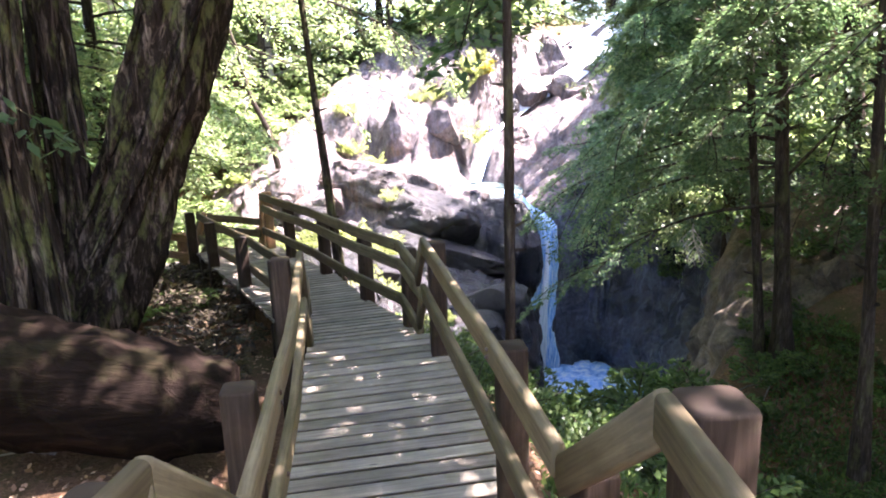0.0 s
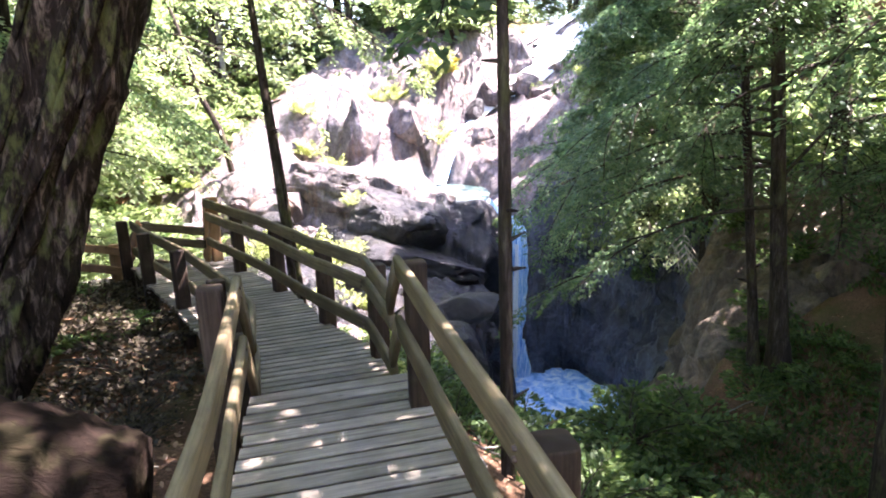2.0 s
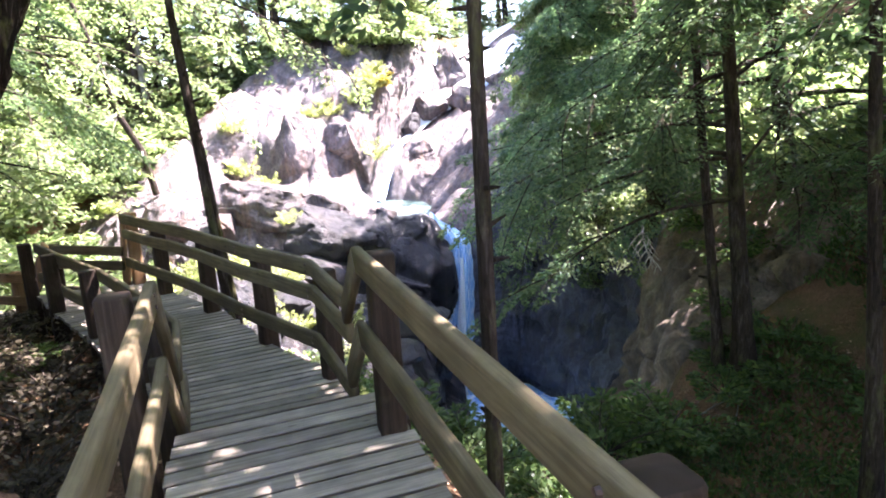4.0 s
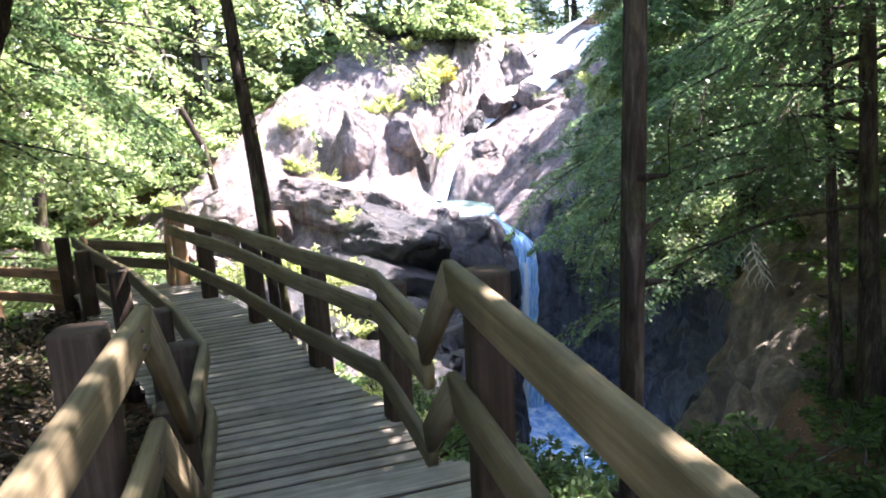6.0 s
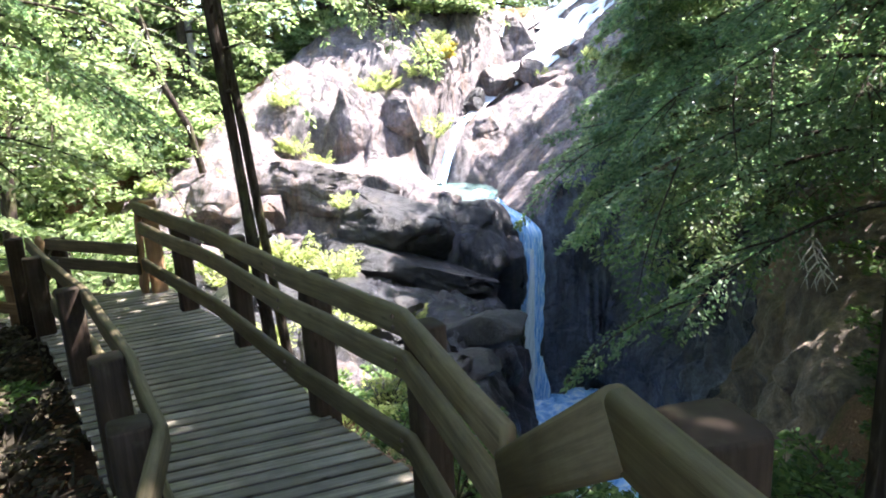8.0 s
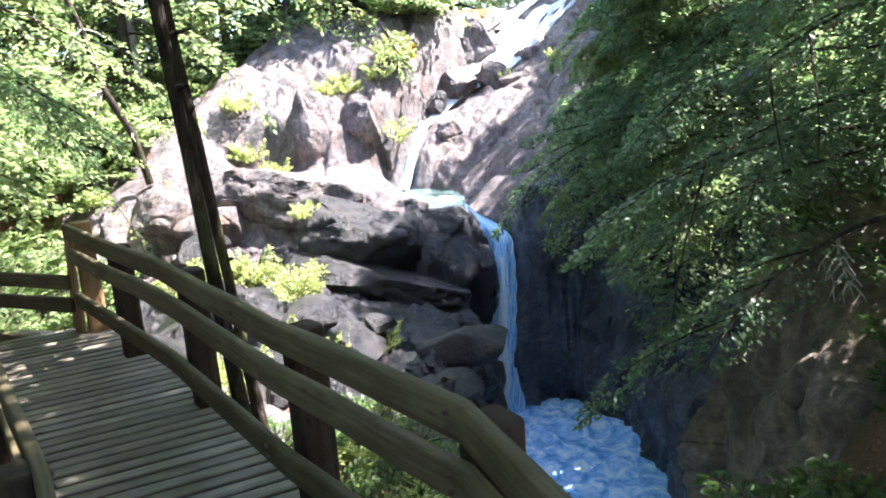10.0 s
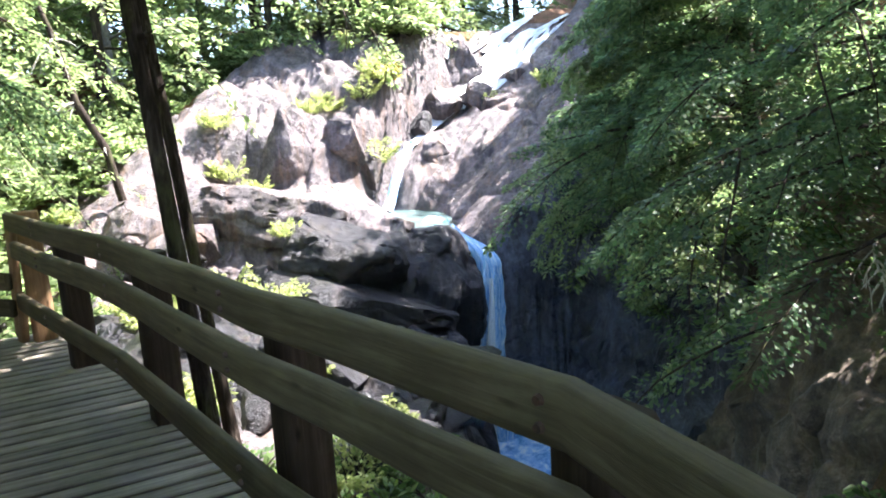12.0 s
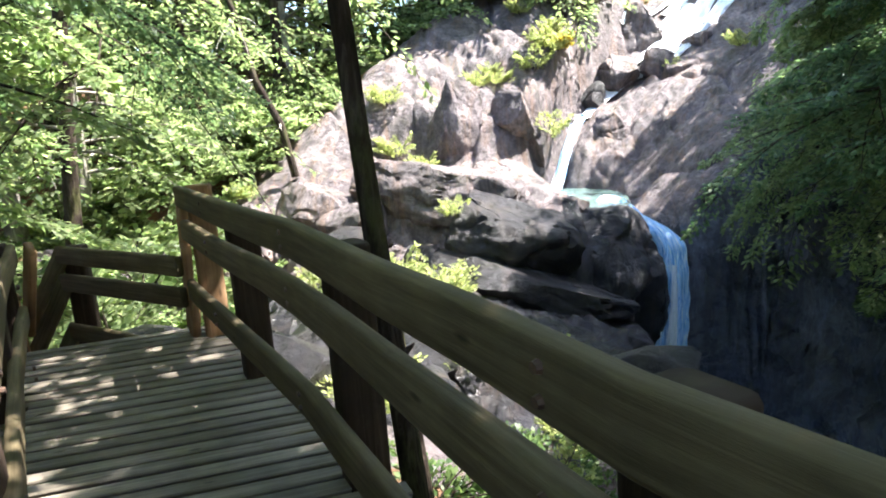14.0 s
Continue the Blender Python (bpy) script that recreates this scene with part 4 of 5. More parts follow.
beam("rail", [(0.84, 1.75, 0.19), (0.56, 3.0, 0.19), (0.045, 5.1, 0.22)], g, RAIL, h=0.14)
beam("sloping_rail", [(0.045, 5.14, 0.635), (-0.09, 5.82, 0.13)], g, RAIL, 0.15)
beam("sloping_rail", [(0.04, 5.11, 0.22), (-0.09, 5.82, -0.30)], g, RAIL, 0.15)
post(g, 0.72, 2.74, 0.57, -1.6, 0.2, size=0.155)
post(g, 0.17, 5.03, 0.61, -1.6, 0.2, size=0.15)
post(g, 0.98, 1.72, 0.5, -1.4, 0.2, size=0.155)

g = railing((-0.7, 3.2, -0.39), "two-rail timber handrail with dark posts, beside the middle deck")
rail_line(g, [(-0.2, 1.45), (-0.50, 3.0), (-0.99, 4.98)], 0.565)
rail_line(g, [(-0.21, 1.48), (-0.51, 3.0), (-0.98, 4.96)], 0.16, h=0.14)
beam("sloping_rail", [(-0.99, 5.0, 0.565), (-1.15, 5.64, -0.12)], g, RAIL, 0.15)
beam("sloping_rail", [(-0.985, 4.98, 0.16), (-1.15, 5.64, -0.5)], g, RAIL, 0.15)
post(g, -0.53, 2.3, 0.55, -1.1, 0.2, size=0.155)
post(g, -1.10, 4.78, 0.55, -1.1, 0.2, size=0.155)

g = railing((-1.8, 9, -0.85), "three-rail timber railing with dark posts above the ravine")
line = [(-0.07, 5.84), (-0.42, 7.0), (-1.15, 8.0), (-2.12, 9.5), (-2.97, 10.62), (-3.52, 11.36)]
for z in (0.20, -0.015, -0.43):
    rail_line(g, line, z)
for x, y, t in ((-0.33, 7.08, 0.5), (-1.05, 8.18, 0.6), (-1.95, 9.58, 0.55), (-2.83, 10.7, 0.6)):
    post(g, x, y, 0.09, -2.2, t)
post(g, -3.45, 11.5, 0.19, -2.2, 0.5, TIMBER_SUNLIT, 0.17, label="sunlit orange-brown post")
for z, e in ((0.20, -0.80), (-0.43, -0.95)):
    beam("sloping_rail", [(-3.53, 11.37, z), (-3.68, 11.56, e)], g, TIMBER_SUNLIT, 0.14)

g = railing((-3.0, 9, -0.85), "two-rail timber railing with dark posts on the uphill side")
line = [(-1.15, 5.66), (-1.42, 6.6), (-1.9, 7.42), (-2.9, 8.92), (-3.86, 10.12), (-4.66, 11.2)]
for z in (-0.10, -0.52):
    rail_line(g, line, z)
for x, y, t in ((-1.25, 5.72, 0.3), (-1.56, 6.62, 0.5), (-2.03, 7.42, 0.6), (-3.02, 8.92, 0.6), (-4.0, 10.16, 0.6), (-4.82, 11.22, 0.5)):
    post(g, x, y, -0.11, -1.7, t)
beam("sloping_rail", [(-4.59, 11.27, -0.1), (-4.95, 11.55, -0.75)], g, TIMBER_SUNLIT, 0.14)

g = railing((-4.4, 11.8, -1.31), "three-rail timber railing of the lower landing")
line = [(-3.57, 11.33), (-4.93, 12.0)]
for z in (-0.26, -0.48, -0.89):
    rail_line(g, line, z, RAIL)
post(g, -4.86, 12.1, -0.28, -2.4, 0.4)
for z in (-0.26, -0.48, -0.89):
    beam("sloping_rail", [(-4.94, 12.0, z), (-5.42, 12.08, z - 0.66)], g, RAIL, 0.14)
g = railing((-6, 12, -1.6), "timber railing going down beyond the landing")
line = [(-5.1, 11.6), (-5.6, 11.85), (-6.8, 12.25)]
for z in (-0.6, -0.95):
    rail_line(g, line, z, TIMBER_SUNLIT)
post(g, -5.3, 11.8, -0.6, -2.4, 0.3, TIMBER_SUNLIT)
post(g, -6.5, 12.2, -0.6, -2.4, 0.3, TIMBER_SUNLIT)


IRON = material("rusty_iron", lambda nt, b: (nt.links.new(ramp(nt, noise_tex(nt, 60, 4, 0.6, position(nt)), (0.3, (0.03, 0.02, 0.015)), (0.7, (0.12, 0.06, 0.035))), b.inputs["Base Color"])))
bolt_me = bpy.data.meshes.new("bolt")
bb = bmesh.new()
bmesh.ops.create_cone(bb, cap_ends=True, segments=8, radius1=0.014, radius2=0.010, depth=0.014)
bb.to_mesh(bolt_me)
bb.free()
bolt_me.materials.append(IRON)


def bolts(parent, spots, side):
    """Bolt heads on the inner faces of the rails; side is the way that the faces look."""
    q = Vector((*side, 0)).normalized().to_track_quat("Z", "Y")
    for x, y, z in spots:
        ob = new("bolt", bolt_me)
        ob.parent = parent
        ob.location = Vector((x, y, z)) + Vector((*side, 0)).normalized() * 0.03 - ORIGIN[parent.name]
        ob.rotation_mode = "QUATERNION"
        ob.rotation_quaternion = q


bolts(RAILINGS[2], [(0.625, 2.74, z) for z in (0.55, 0.51, 0.14)] + [(0.08, 5.05, z) for z in (0.58, 0.53, 0.17)], (-0.97, -0.22))
bolts(RAILINGS[3], [(-0.365, 2.3, z) for z in (0.52, 0.47, 0.11)] + [(-0.945, 4.8, z) for z in (0.53, 0.47, 0.12)], (0.97, 0.22))
bolts(RAILINGS[4], [(x, y, z + dz) for x, y in ((-0.45, 7.04), (-1.25, 8.15), (-2.14, 9.53), (-3.0, 10.66)) for z in (0.13, -0.085, -0.5) for dz in (0.025, -0.03)], (-0.82, -0.57))
bolts(RAILINGS[5], [(x, y, z + dz) for x, y in ((-1.91, 7.44), (-2.91, 8.94), (-3.77, 10.1)) for z in (-0.17, -0.59) for dz in (0.025, -0.03)], (0.82, 0.57))


# ---- trees ----
def limb(start, toward, length, r0, droop, rnd, n=7):
    """A drooping branch as a list of (point, radius)."""
    p, d = Vector(start), Vector(toward).normalized()
    out = [(p.copy(), r0)]
    for i in range(n):
        d = (d + Vector((rnd.uniform(-0.14, 0.14), rnd.uniform(-0.14, 0.14), -droop / n + rnd.uniform(-0.06, 0.06)))).normalized()
        p = p + d * length / n
        out.append((p.copy(), r0 * (1 - (i + 1) / n) + 0.004))
    return out


def spray(path, count, width, leaf, rs, flat=0.35, start=0.2):
    """Leaves in a flat, ragged fan on both sides of a branch."""
    P = np.array([tuple(p) for p, _ in path])
    t = start + (1 - start) * rs.rand(count) ** 0.8
    f = t * (len(P) - 1)
    i = np.minimum(f.astype(int), len(P) - 2)
    a = P[i] + (P[i + 1] - P[i]) * (f - i)[:, None]
    T = P[i + 1] - P[i]
    T /= np.linalg.norm(T, axis=1)[:, None] + 1e-9
    S = np.cross(T, np.array([0, 0, 1.0]))
    S /= np.linalg.norm(S, axis=1)[:, None] + 1e-9
    twig = np.round((t * 15 + rs.rand(count) * 0.25)) / 15
    u = (rs.rand(count) - 0.5) * 2
    w = width * (1.15 - t) * (0.55 + 0.6 * np.abs(np.sin(twig * 91.7)))
    side = S * (u * w)[:, None] + T * (np.abs(u) * w * 0.6)[:, None]
    pos = a + side + np.array([0, 0, 1.0]) * (-0.25 * np.abs(u) * w + (rs.rand(count) - 0.5) * width * 0.16)[:, None]
    D = S * np.sign(u)[:, None] * (0.5 + rs.rand(count)[:, None]) + T * 0.8 + rs.randn(count, 3) * 0.4
    N = np.array([[0, 0, 1.0]]) + rs.randn(count, 3) * flat
    return pos, D, N, leaf * (0.6 + 0.8 * rs.rand(count))


def tree(name, base, height_, r0, lean, crown_from, reach, branches, per, leaf, mat, bark, label, seed, droop=0.7, toward=None, width=0.9, roots=0.0, group="trees of the ravine", slim=0.5, bend=0.0, sides=10, low=0.25, fine=True):
    rnd, rs = random.Random(seed), np.random.RandomState(seed)
    b = Vector(base)
    root = thing(name, base, label, "tree", group)
    trunk = []
    n = 14
    for i in range(n + 1):
        f = i / n
        p = b + Vector((lean[0] * f + bend * math.sin(f * 5), lean[1] * f + bend * math.cos(f * 4) - bend, height_ * f - (0.4 if i == 0 else 0)))
        flare = 1 + roots * math.exp(-f * height_ / 0.5)
        trunk.append((p, r0 * flare * (1 - 0.8 * f) + 0.01))
    stubs = []
    if crown_from > 0.4:
        for i in range(14):
            k = rnd.uniform(0.12, crown_from) * n
            q = trunk[int(k)][0].lerp(trunk[int(k) + 1][0], k - int(k))
            a = rnd.uniform(0, 6.28)
            v = Vector((math.cos(a), math.sin(a), rnd.uniform(0.0, 0.5)))
            stubs.append([(q, r0 * 0.5), (q + v * r0 * 1.15, r0 * 0.42), (q + v * (r0 * 1.2 + rnd.uniform(0.02, 0.16)), r0 * 0.16)])
    mesh_part("trunk", tubes("trunk", [trunk] if not stubs else [trunk, *stubs], sides, 0.16 if r0 > 0.3 else 0.3 if r0 < 0.06 else 0.1, seed), bark, root)
    limbs, leaf_sets = [], []
    for i in range(branches):
        f = crown_from + (1 - crown_from) * ((i + rnd.random()) / branches)
        k = f * n
        j = min(int(k), n - 1)
        start = trunk[j][0].lerp(trunk[j + 1][0], k - j)
        a = rnd.uniform(0, 2 * math.pi)
        out = Vector((math.cos(a), math.sin(a), rnd.uniform(-0.1, 0.5)))
        if toward is not None:
            out = out + Vector(toward) * rnd.uniform(0.2, 1.6)
        length = reach * (1.1 - 0.75 * (f - crown_from) / (1.001 - crown_from)) * rnd.uniform(0.6, 1.1)
        path = limb(start, out, length, max(0.012, trunk[j][1] * 0.3), droop, rnd)
        limbs.append(path)
        leaf_sets.append(spray(path, int(per * 0.45), width, leaf, rs, start=low))
        for _ in range(3):
            q = rnd.randint(2, 6)
            d = (path[q][0] - path[q - 1][0]).normalized()
            sd = d.cross(Vector((0, 0, 1))) * rnd.choice((-1, 1))
            sub = limb(path[q][0], d * 0.7 + sd * rnd.uniform(0.4, 1.0), length * 0.45, 0.012, droop * 1.1, rnd, 5)
            if fine or _ == 0:
                limbs.append(sub)
            leaf_sets.append(spray(sub, int(per * 0.19), width * 0.7, leaf, rs, start=0.1))
    tagged(mesh_part("branchwork", tubes("branchwork", limbs, 4 if fine else 3, 0.0, seed), bark, root), kind="stuff")
    P, D, N, S = (np.concatenate([s[c] for s in leaf_sets]) for c in range(4))
    tagged(mesh_part("crown", leaves("crown", P, D, N, S, slim), mat, root), kind="stuff")
    return root


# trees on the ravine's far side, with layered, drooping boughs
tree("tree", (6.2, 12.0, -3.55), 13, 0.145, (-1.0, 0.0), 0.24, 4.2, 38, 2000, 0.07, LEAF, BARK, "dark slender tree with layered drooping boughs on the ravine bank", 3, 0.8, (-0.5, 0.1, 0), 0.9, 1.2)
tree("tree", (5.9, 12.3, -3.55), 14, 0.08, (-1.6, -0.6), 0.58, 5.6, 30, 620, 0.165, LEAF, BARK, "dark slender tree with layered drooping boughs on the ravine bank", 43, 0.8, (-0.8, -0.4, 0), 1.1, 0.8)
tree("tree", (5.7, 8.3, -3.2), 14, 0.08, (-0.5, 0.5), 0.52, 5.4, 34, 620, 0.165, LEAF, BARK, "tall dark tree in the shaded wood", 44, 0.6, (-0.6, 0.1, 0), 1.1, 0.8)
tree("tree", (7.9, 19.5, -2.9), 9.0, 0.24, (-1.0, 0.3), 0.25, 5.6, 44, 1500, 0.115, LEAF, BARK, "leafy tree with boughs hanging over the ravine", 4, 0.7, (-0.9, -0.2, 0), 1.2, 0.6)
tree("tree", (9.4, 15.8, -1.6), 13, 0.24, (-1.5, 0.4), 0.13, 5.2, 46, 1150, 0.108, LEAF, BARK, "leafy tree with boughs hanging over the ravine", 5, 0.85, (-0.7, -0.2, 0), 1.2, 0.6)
tree("tree", (7.6, 22.8, -3.0), 8.5, 0.2, (-0.9, -0.2), 0.22, 4.6, 36, 1200, 0.12, LEAF_SUNLIT, BARK, "leafy tree leaning out over the waterfall", 8, 0.85, (-1.0, -0.2, 0), 1.2, 0.6)
tree("tree", (9.2, 24.0, -1.6), 8.5, 0.24, (-1.0, -0.4), 0.05, 5.0, 42, 1000, 0.15, LEAF_SUNLIT, BARK, "leafy tree with boughs hanging over the ravine", 6, 0.9, (-0.8, -0.3, 0), 1.3, 0.6)
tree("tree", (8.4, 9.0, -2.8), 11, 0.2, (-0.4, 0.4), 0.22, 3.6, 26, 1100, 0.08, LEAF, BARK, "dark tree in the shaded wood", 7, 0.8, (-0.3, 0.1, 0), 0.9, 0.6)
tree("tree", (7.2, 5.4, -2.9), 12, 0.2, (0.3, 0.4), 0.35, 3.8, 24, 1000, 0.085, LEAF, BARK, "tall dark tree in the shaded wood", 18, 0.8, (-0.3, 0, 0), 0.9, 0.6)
# two added trees whose unseen high crowns shade the bank and the fall
tree("tree", (10.6, 22.4, -1.4), 16, 0.22, (-0.6, 0.2), 0.6, 5.0, 16, 520, 0.17, LEAF, BARK, "tall tree added above the ravine for shade, crown out of view", 48, 0.6, (-0.5, 0, 0), 1.2, 0.6)
tree("tree", (10.8, 26.4, -1.0), 16, 0.22, (-0.6, -0.2), 0.6, 4.6, 30, 520, 0.17, LEAF, BARK, "tall tree added above the ravine for shade, crown out of view", 49, 0.6, (-0.5, 0, 0), 1.2, 0.6)

# slim trunks beside the walkway; their crowns shade the decks
tree("tree", (0.80, 5.5, -2.4), 14, 0.043, (0.02, -0.1), 0.52, 4.8, 28, 560, 0.15, LEAF, BARK, "slim dark knotty tree beside the middle deck", 9, 0.6, (0.5, 0.3, 0), 1.1, 0.8)
tree("tree", (-1.78, 10.05, -2.4), 15, 0.048, (-1.05, 0.4), 0.46, 4.6, 34, 620, 0.165, LEAF, BARK, "slim dark leaning tree behind the railing", 10, 0.6, (0.3, 0.0, 0), 1.1, 0.6)
tree("tree", (-2.17, 12.2, -2.9), 13, 0.056, (-1.22, 0.42), 0.55, 3.6, 20, 560, 0.115, LEAF, BARK, "thin dark tree grown close beside the leaning trunk", 11, 0.6, None, 1.0, 0.6)
tree("tree", (5.6, 2.6, -2.4), 14, 0.14, (-0.6, 0.6), 0.55, 4.6, 22, 560, 0.15, LEAF, BARK, "tall tree beside the top of the walkway", 17, 0.6, (-0.4, 0.2, 0), 1.1, 0.6)


# old trees on the uphill side
def old_tree(base, stems, label, seed, branches=26):
    """Fluted, leaning old stems grown together at the foot."""
    rnd, rs = random.Random(seed), np.random.RandomState(seed)
    root = thing("old_tree", base, label, "tree", "old trees")
    paths, sets = [], []
    for si, (r0, lean, height_, start, wide) in enumerate(stems):
        nz, na = 150, 64
        V = []
        for i in range(nz + 1):
            f = i / nz
            z = f * height_
            cx = base[0] + start[0] + lean[0] * min(z, 3.6 + 0.25 * z) + 0.08 * math.sin(z * 1.1 + seed + si)
            cy = base[1] + start[1] + lean[1] * z
            for j in range(na):
                a = j / na * 2 * math.pi
                r = r0 * (1 - 0.55 * f) * (1 + wide * math.exp(-z / 0.5))
                flute = noise.fractal((math.cos(a) * 2.2 + seed, math.sin(a) * 2.2 + si * 5, z * 0.28), 0.8, 2.1, 4)
                lump = noise.fractal((math.cos(a) * 1.5, math.sin(a) * 1.5 + seed, z * 1.3), 0.9, 2.0, 4)
                strip = 0.10 * (noise.noise((math.cos(a) * 7, math.sin(a) * 7, z * 0.8 + seed)) > 0.1) + 0.05 * noise.noise((math.cos(a) * 16, math.sin(a) * 16, z * 1.6))
                r *= 1 + 0.34 * flute + 0.22 * lump + strip
                V.append((cx + r * math.cos(a), cy + r * math.sin(a), base[2] + start[2] + z))
        idx = np.arange((nz + 1) * na).reshape(nz + 1, na)
        lo, hi = idx[:-1], idx[1:]
        Fc = np.stack([lo, np.roll(lo, -1, 1), np.roll(hi, -1, 1), hi], -1).reshape(-1, 4)
        mesh_part("stem", quads("stem", np.array(V), Fc, True), BARK_OLD, root)
        for i in range(9):
            a = rnd.uniform(-2.6, 0.6)
            z0, ln = rnd.uniform(0.1, 3.0), rnd.uniform(0.8, 2.4)
            line = []
            for q in range(7):
                z = z0 + ln * q / 6
                r = r0 * (1 - 0.55 * z / height_) * (1.10 + (0.12 if q in (0, 6) else 0.0)) + 0.02
                line.append(((base[0] + start[0] + lean[0] * min(z, 3.6 + 0.25 * z) + 0.08 * math.sin(z * 1.1 + seed + si) + r * math.cos(a + 0.05 * q), base[1] + start[1] + lean[1] * z + r * math.sin(a + 0.05 * q), base[2] + start[2] + z), rnd.uniform(0.02, 0.05) * (0.35 if q in (0, 6) else 1)))
            mesh_part("bark_strip", tubes("bark_strip", [line], 6, 0.5, i), BARK_OLD, root)
        for i in range(branches // len(stems)):
            z = height_ * rnd.uniform(0.4, 1.0)
            a = rnd.uniform(0, 6.28)
            st = (base[0] + start[0] + lean[0] * z, base[1] + start[1] + lean[1] * z, base[2] + start[2] + z)
            p = limb(st, (math.cos(a) + 0.3, math.sin(a) + 0.2, 0.25), rnd.uniform(2.5, 4.6), 0.05, 0.6, rnd)
            paths.append(p)
            sets.append(spray(p, 520, 1.1, 0.125, rs))
    tagged(mesh_part("branchwork", tubes("branchwork", paths, 6), BARK, root), kind="stuff")
    P, D, N, S = (np.concatenate([q[c] for q in sets]) for c in range(4))
    tagged(mesh_part("crown", leaves("crown", P, D, N, S), LEAF, root), kind="stuff")


old_tree((-4.1, 6.6, -1.0), [(0.47, (0.46, 0.04), 13, (-0.12, 0, 0), 0.05), (0.2, (0.06, 0.02), 12, (0.02, -0.1, 0.3), 0.5), (0.05, (0.02, 0.03), 11, (-0.3, -0.1, 0.2), 0.5)], "huge old leaning tree with mossy, fluted, peeling bark", 12)
old_tree((-4.15, 5.5, -0.9), [(0.20, (0.0, 0.02), 13, (0, 0, 0), 0.4), (0.13, (0.03, 0.02), 12, (0.32, 0.15, 0), 0.4)], "dark old twin-stemmed tree with peeling bark", 13, 16)
# added tree; it and its copies block light from the sides
uphill = tree("tree", (-9.5, 4.6, -0.2), 12, 0.16, (0.3, 0.2), 0.1, 3.6, 36, 330, 0.17, LEAF, BARK, "dark leafy tree added in the wood to block light", 45, 0.7, None, 1.1, 0.4, "uphill wood", fine=False)
tree("tree", (-6.6, 9.8, -0.9), 9, 0.1, (0.5, 0.4), 0.12, 3.0, 30, 1100, 0.09, LEAF_SUNLIT, BARK, "leafy young tree beyond the old trunk", 14, 0.7, None, 0.9, 0.4)
tree("tree", (-8.6, 13.2, -1.8), 11, 0.14, (0.5, 0.4), 0.06, 3.8, 40, 800, 0.135, LEAF_SUNLIT, BARK, "leafy sunlit tree at the wood's edge", 15, 0.7, None, 1.0, 0.4)
tree("tree", (-9.6, 18.5, -2.0), 13, 0.15, (1.6, 0.0), 0.34, 7.5, 30, 620, 0.12, LEAF_SUNLIT, BARK, "tall tree whose boughs hang over the boulders", 19, 0.75, (0.9, 0.0, 0), 1.1, 0.4)

tree("tree", (-7.0, 12.4, -1.9), 11, 0.14, (0.4, -0.2), 0.32, 3.8, 24, 1900, 0.065, LEAF, BARK, "dark feathery tree beside the landing", 46, 0.75, (0.5, -0.2, 0), 0.9, 0.5)
over = thing("overhanging_bough", (-8.6, 18.4, 5.2), "long bough with bare twigs hanging over the boulders", "branch")
rnd, rs = random.Random(12), np.random.RandomState(12)
paths, sets = [], []
for k in range(3):
    main = limb((-8.4, 18.4 + 0.5 * k, 5.0 + 0.8 * k), (1, -0.04 + 0.05 * k, 0.0), 8.6, 0.07, 0.42, rnd, 14)
    paths.append(main)
    for i in range(5, 15):
        for sgn in (-1, 1):
            q = limb(main[i][0], (0.4, sgn * 0.9, -0.5), rnd.uniform(0.7, 1.6), 0.014, 0.9, rnd, 6)
            paths.append(q)
            for j in (2, 4):
                paths.append(limb(q[j][0], (rnd.uniform(-0.6, 0.6), rnd.uniform(-0.6, 0.6), -0.7), rnd.uniform(0.25, 0.6), 0.008, 0.3, rnd, 4))
            if rnd.random() < 0.75:
                sets.append(spray(q, 130, 0.45, 0.10, rs, start=0.1))
tagged(mesh_part("branchwork", tubes("branchwork", paths, 5), BARK, over), kind="stuff")
P, D, N, S = (np.concatenate([q[c] for q in sets]) for c in range(4))
tagged(mesh_part("leafage", leaves("leafage", P, D, N, S), LEAF_SUNLIT, over), kind="stuff")
snag = thing("leaning_snag", (-7.4, 26.6, -1.0), "pale leaning dead trunk at the edge of the slab", "dead tree")
sp = [((-8.3, 27.6, -1.0), 0.13), ((-8.5, 27.4, 0.6), 0.12), ((-9.1, 27.2, 2.0), 0.11), ((-9.4, 27.1, 3.8), 0.09), ((-10.2, 27.0, 6.5), 0.05)]
mesh_part("trunk", tubes("trunk", [sp], 9, 0.15), BARK, snag)
rnd = random.Random(3)
for i in range(16):
    p = sp[rnd.randint(1, 3)][0]
    q = limb(p, (rnd.uniform(-1, 1), rnd.uniform(-1, 0.2), rnd.uniform(-0.6, 0.3)), rnd.uniform(0.5, 1.4), 0.025, 0.6, rnd, 5)
    mesh_part("bare_branch", tubes("bare_branch", [q], 4), DEAD if i % 2 else BARK_PALE, snag)

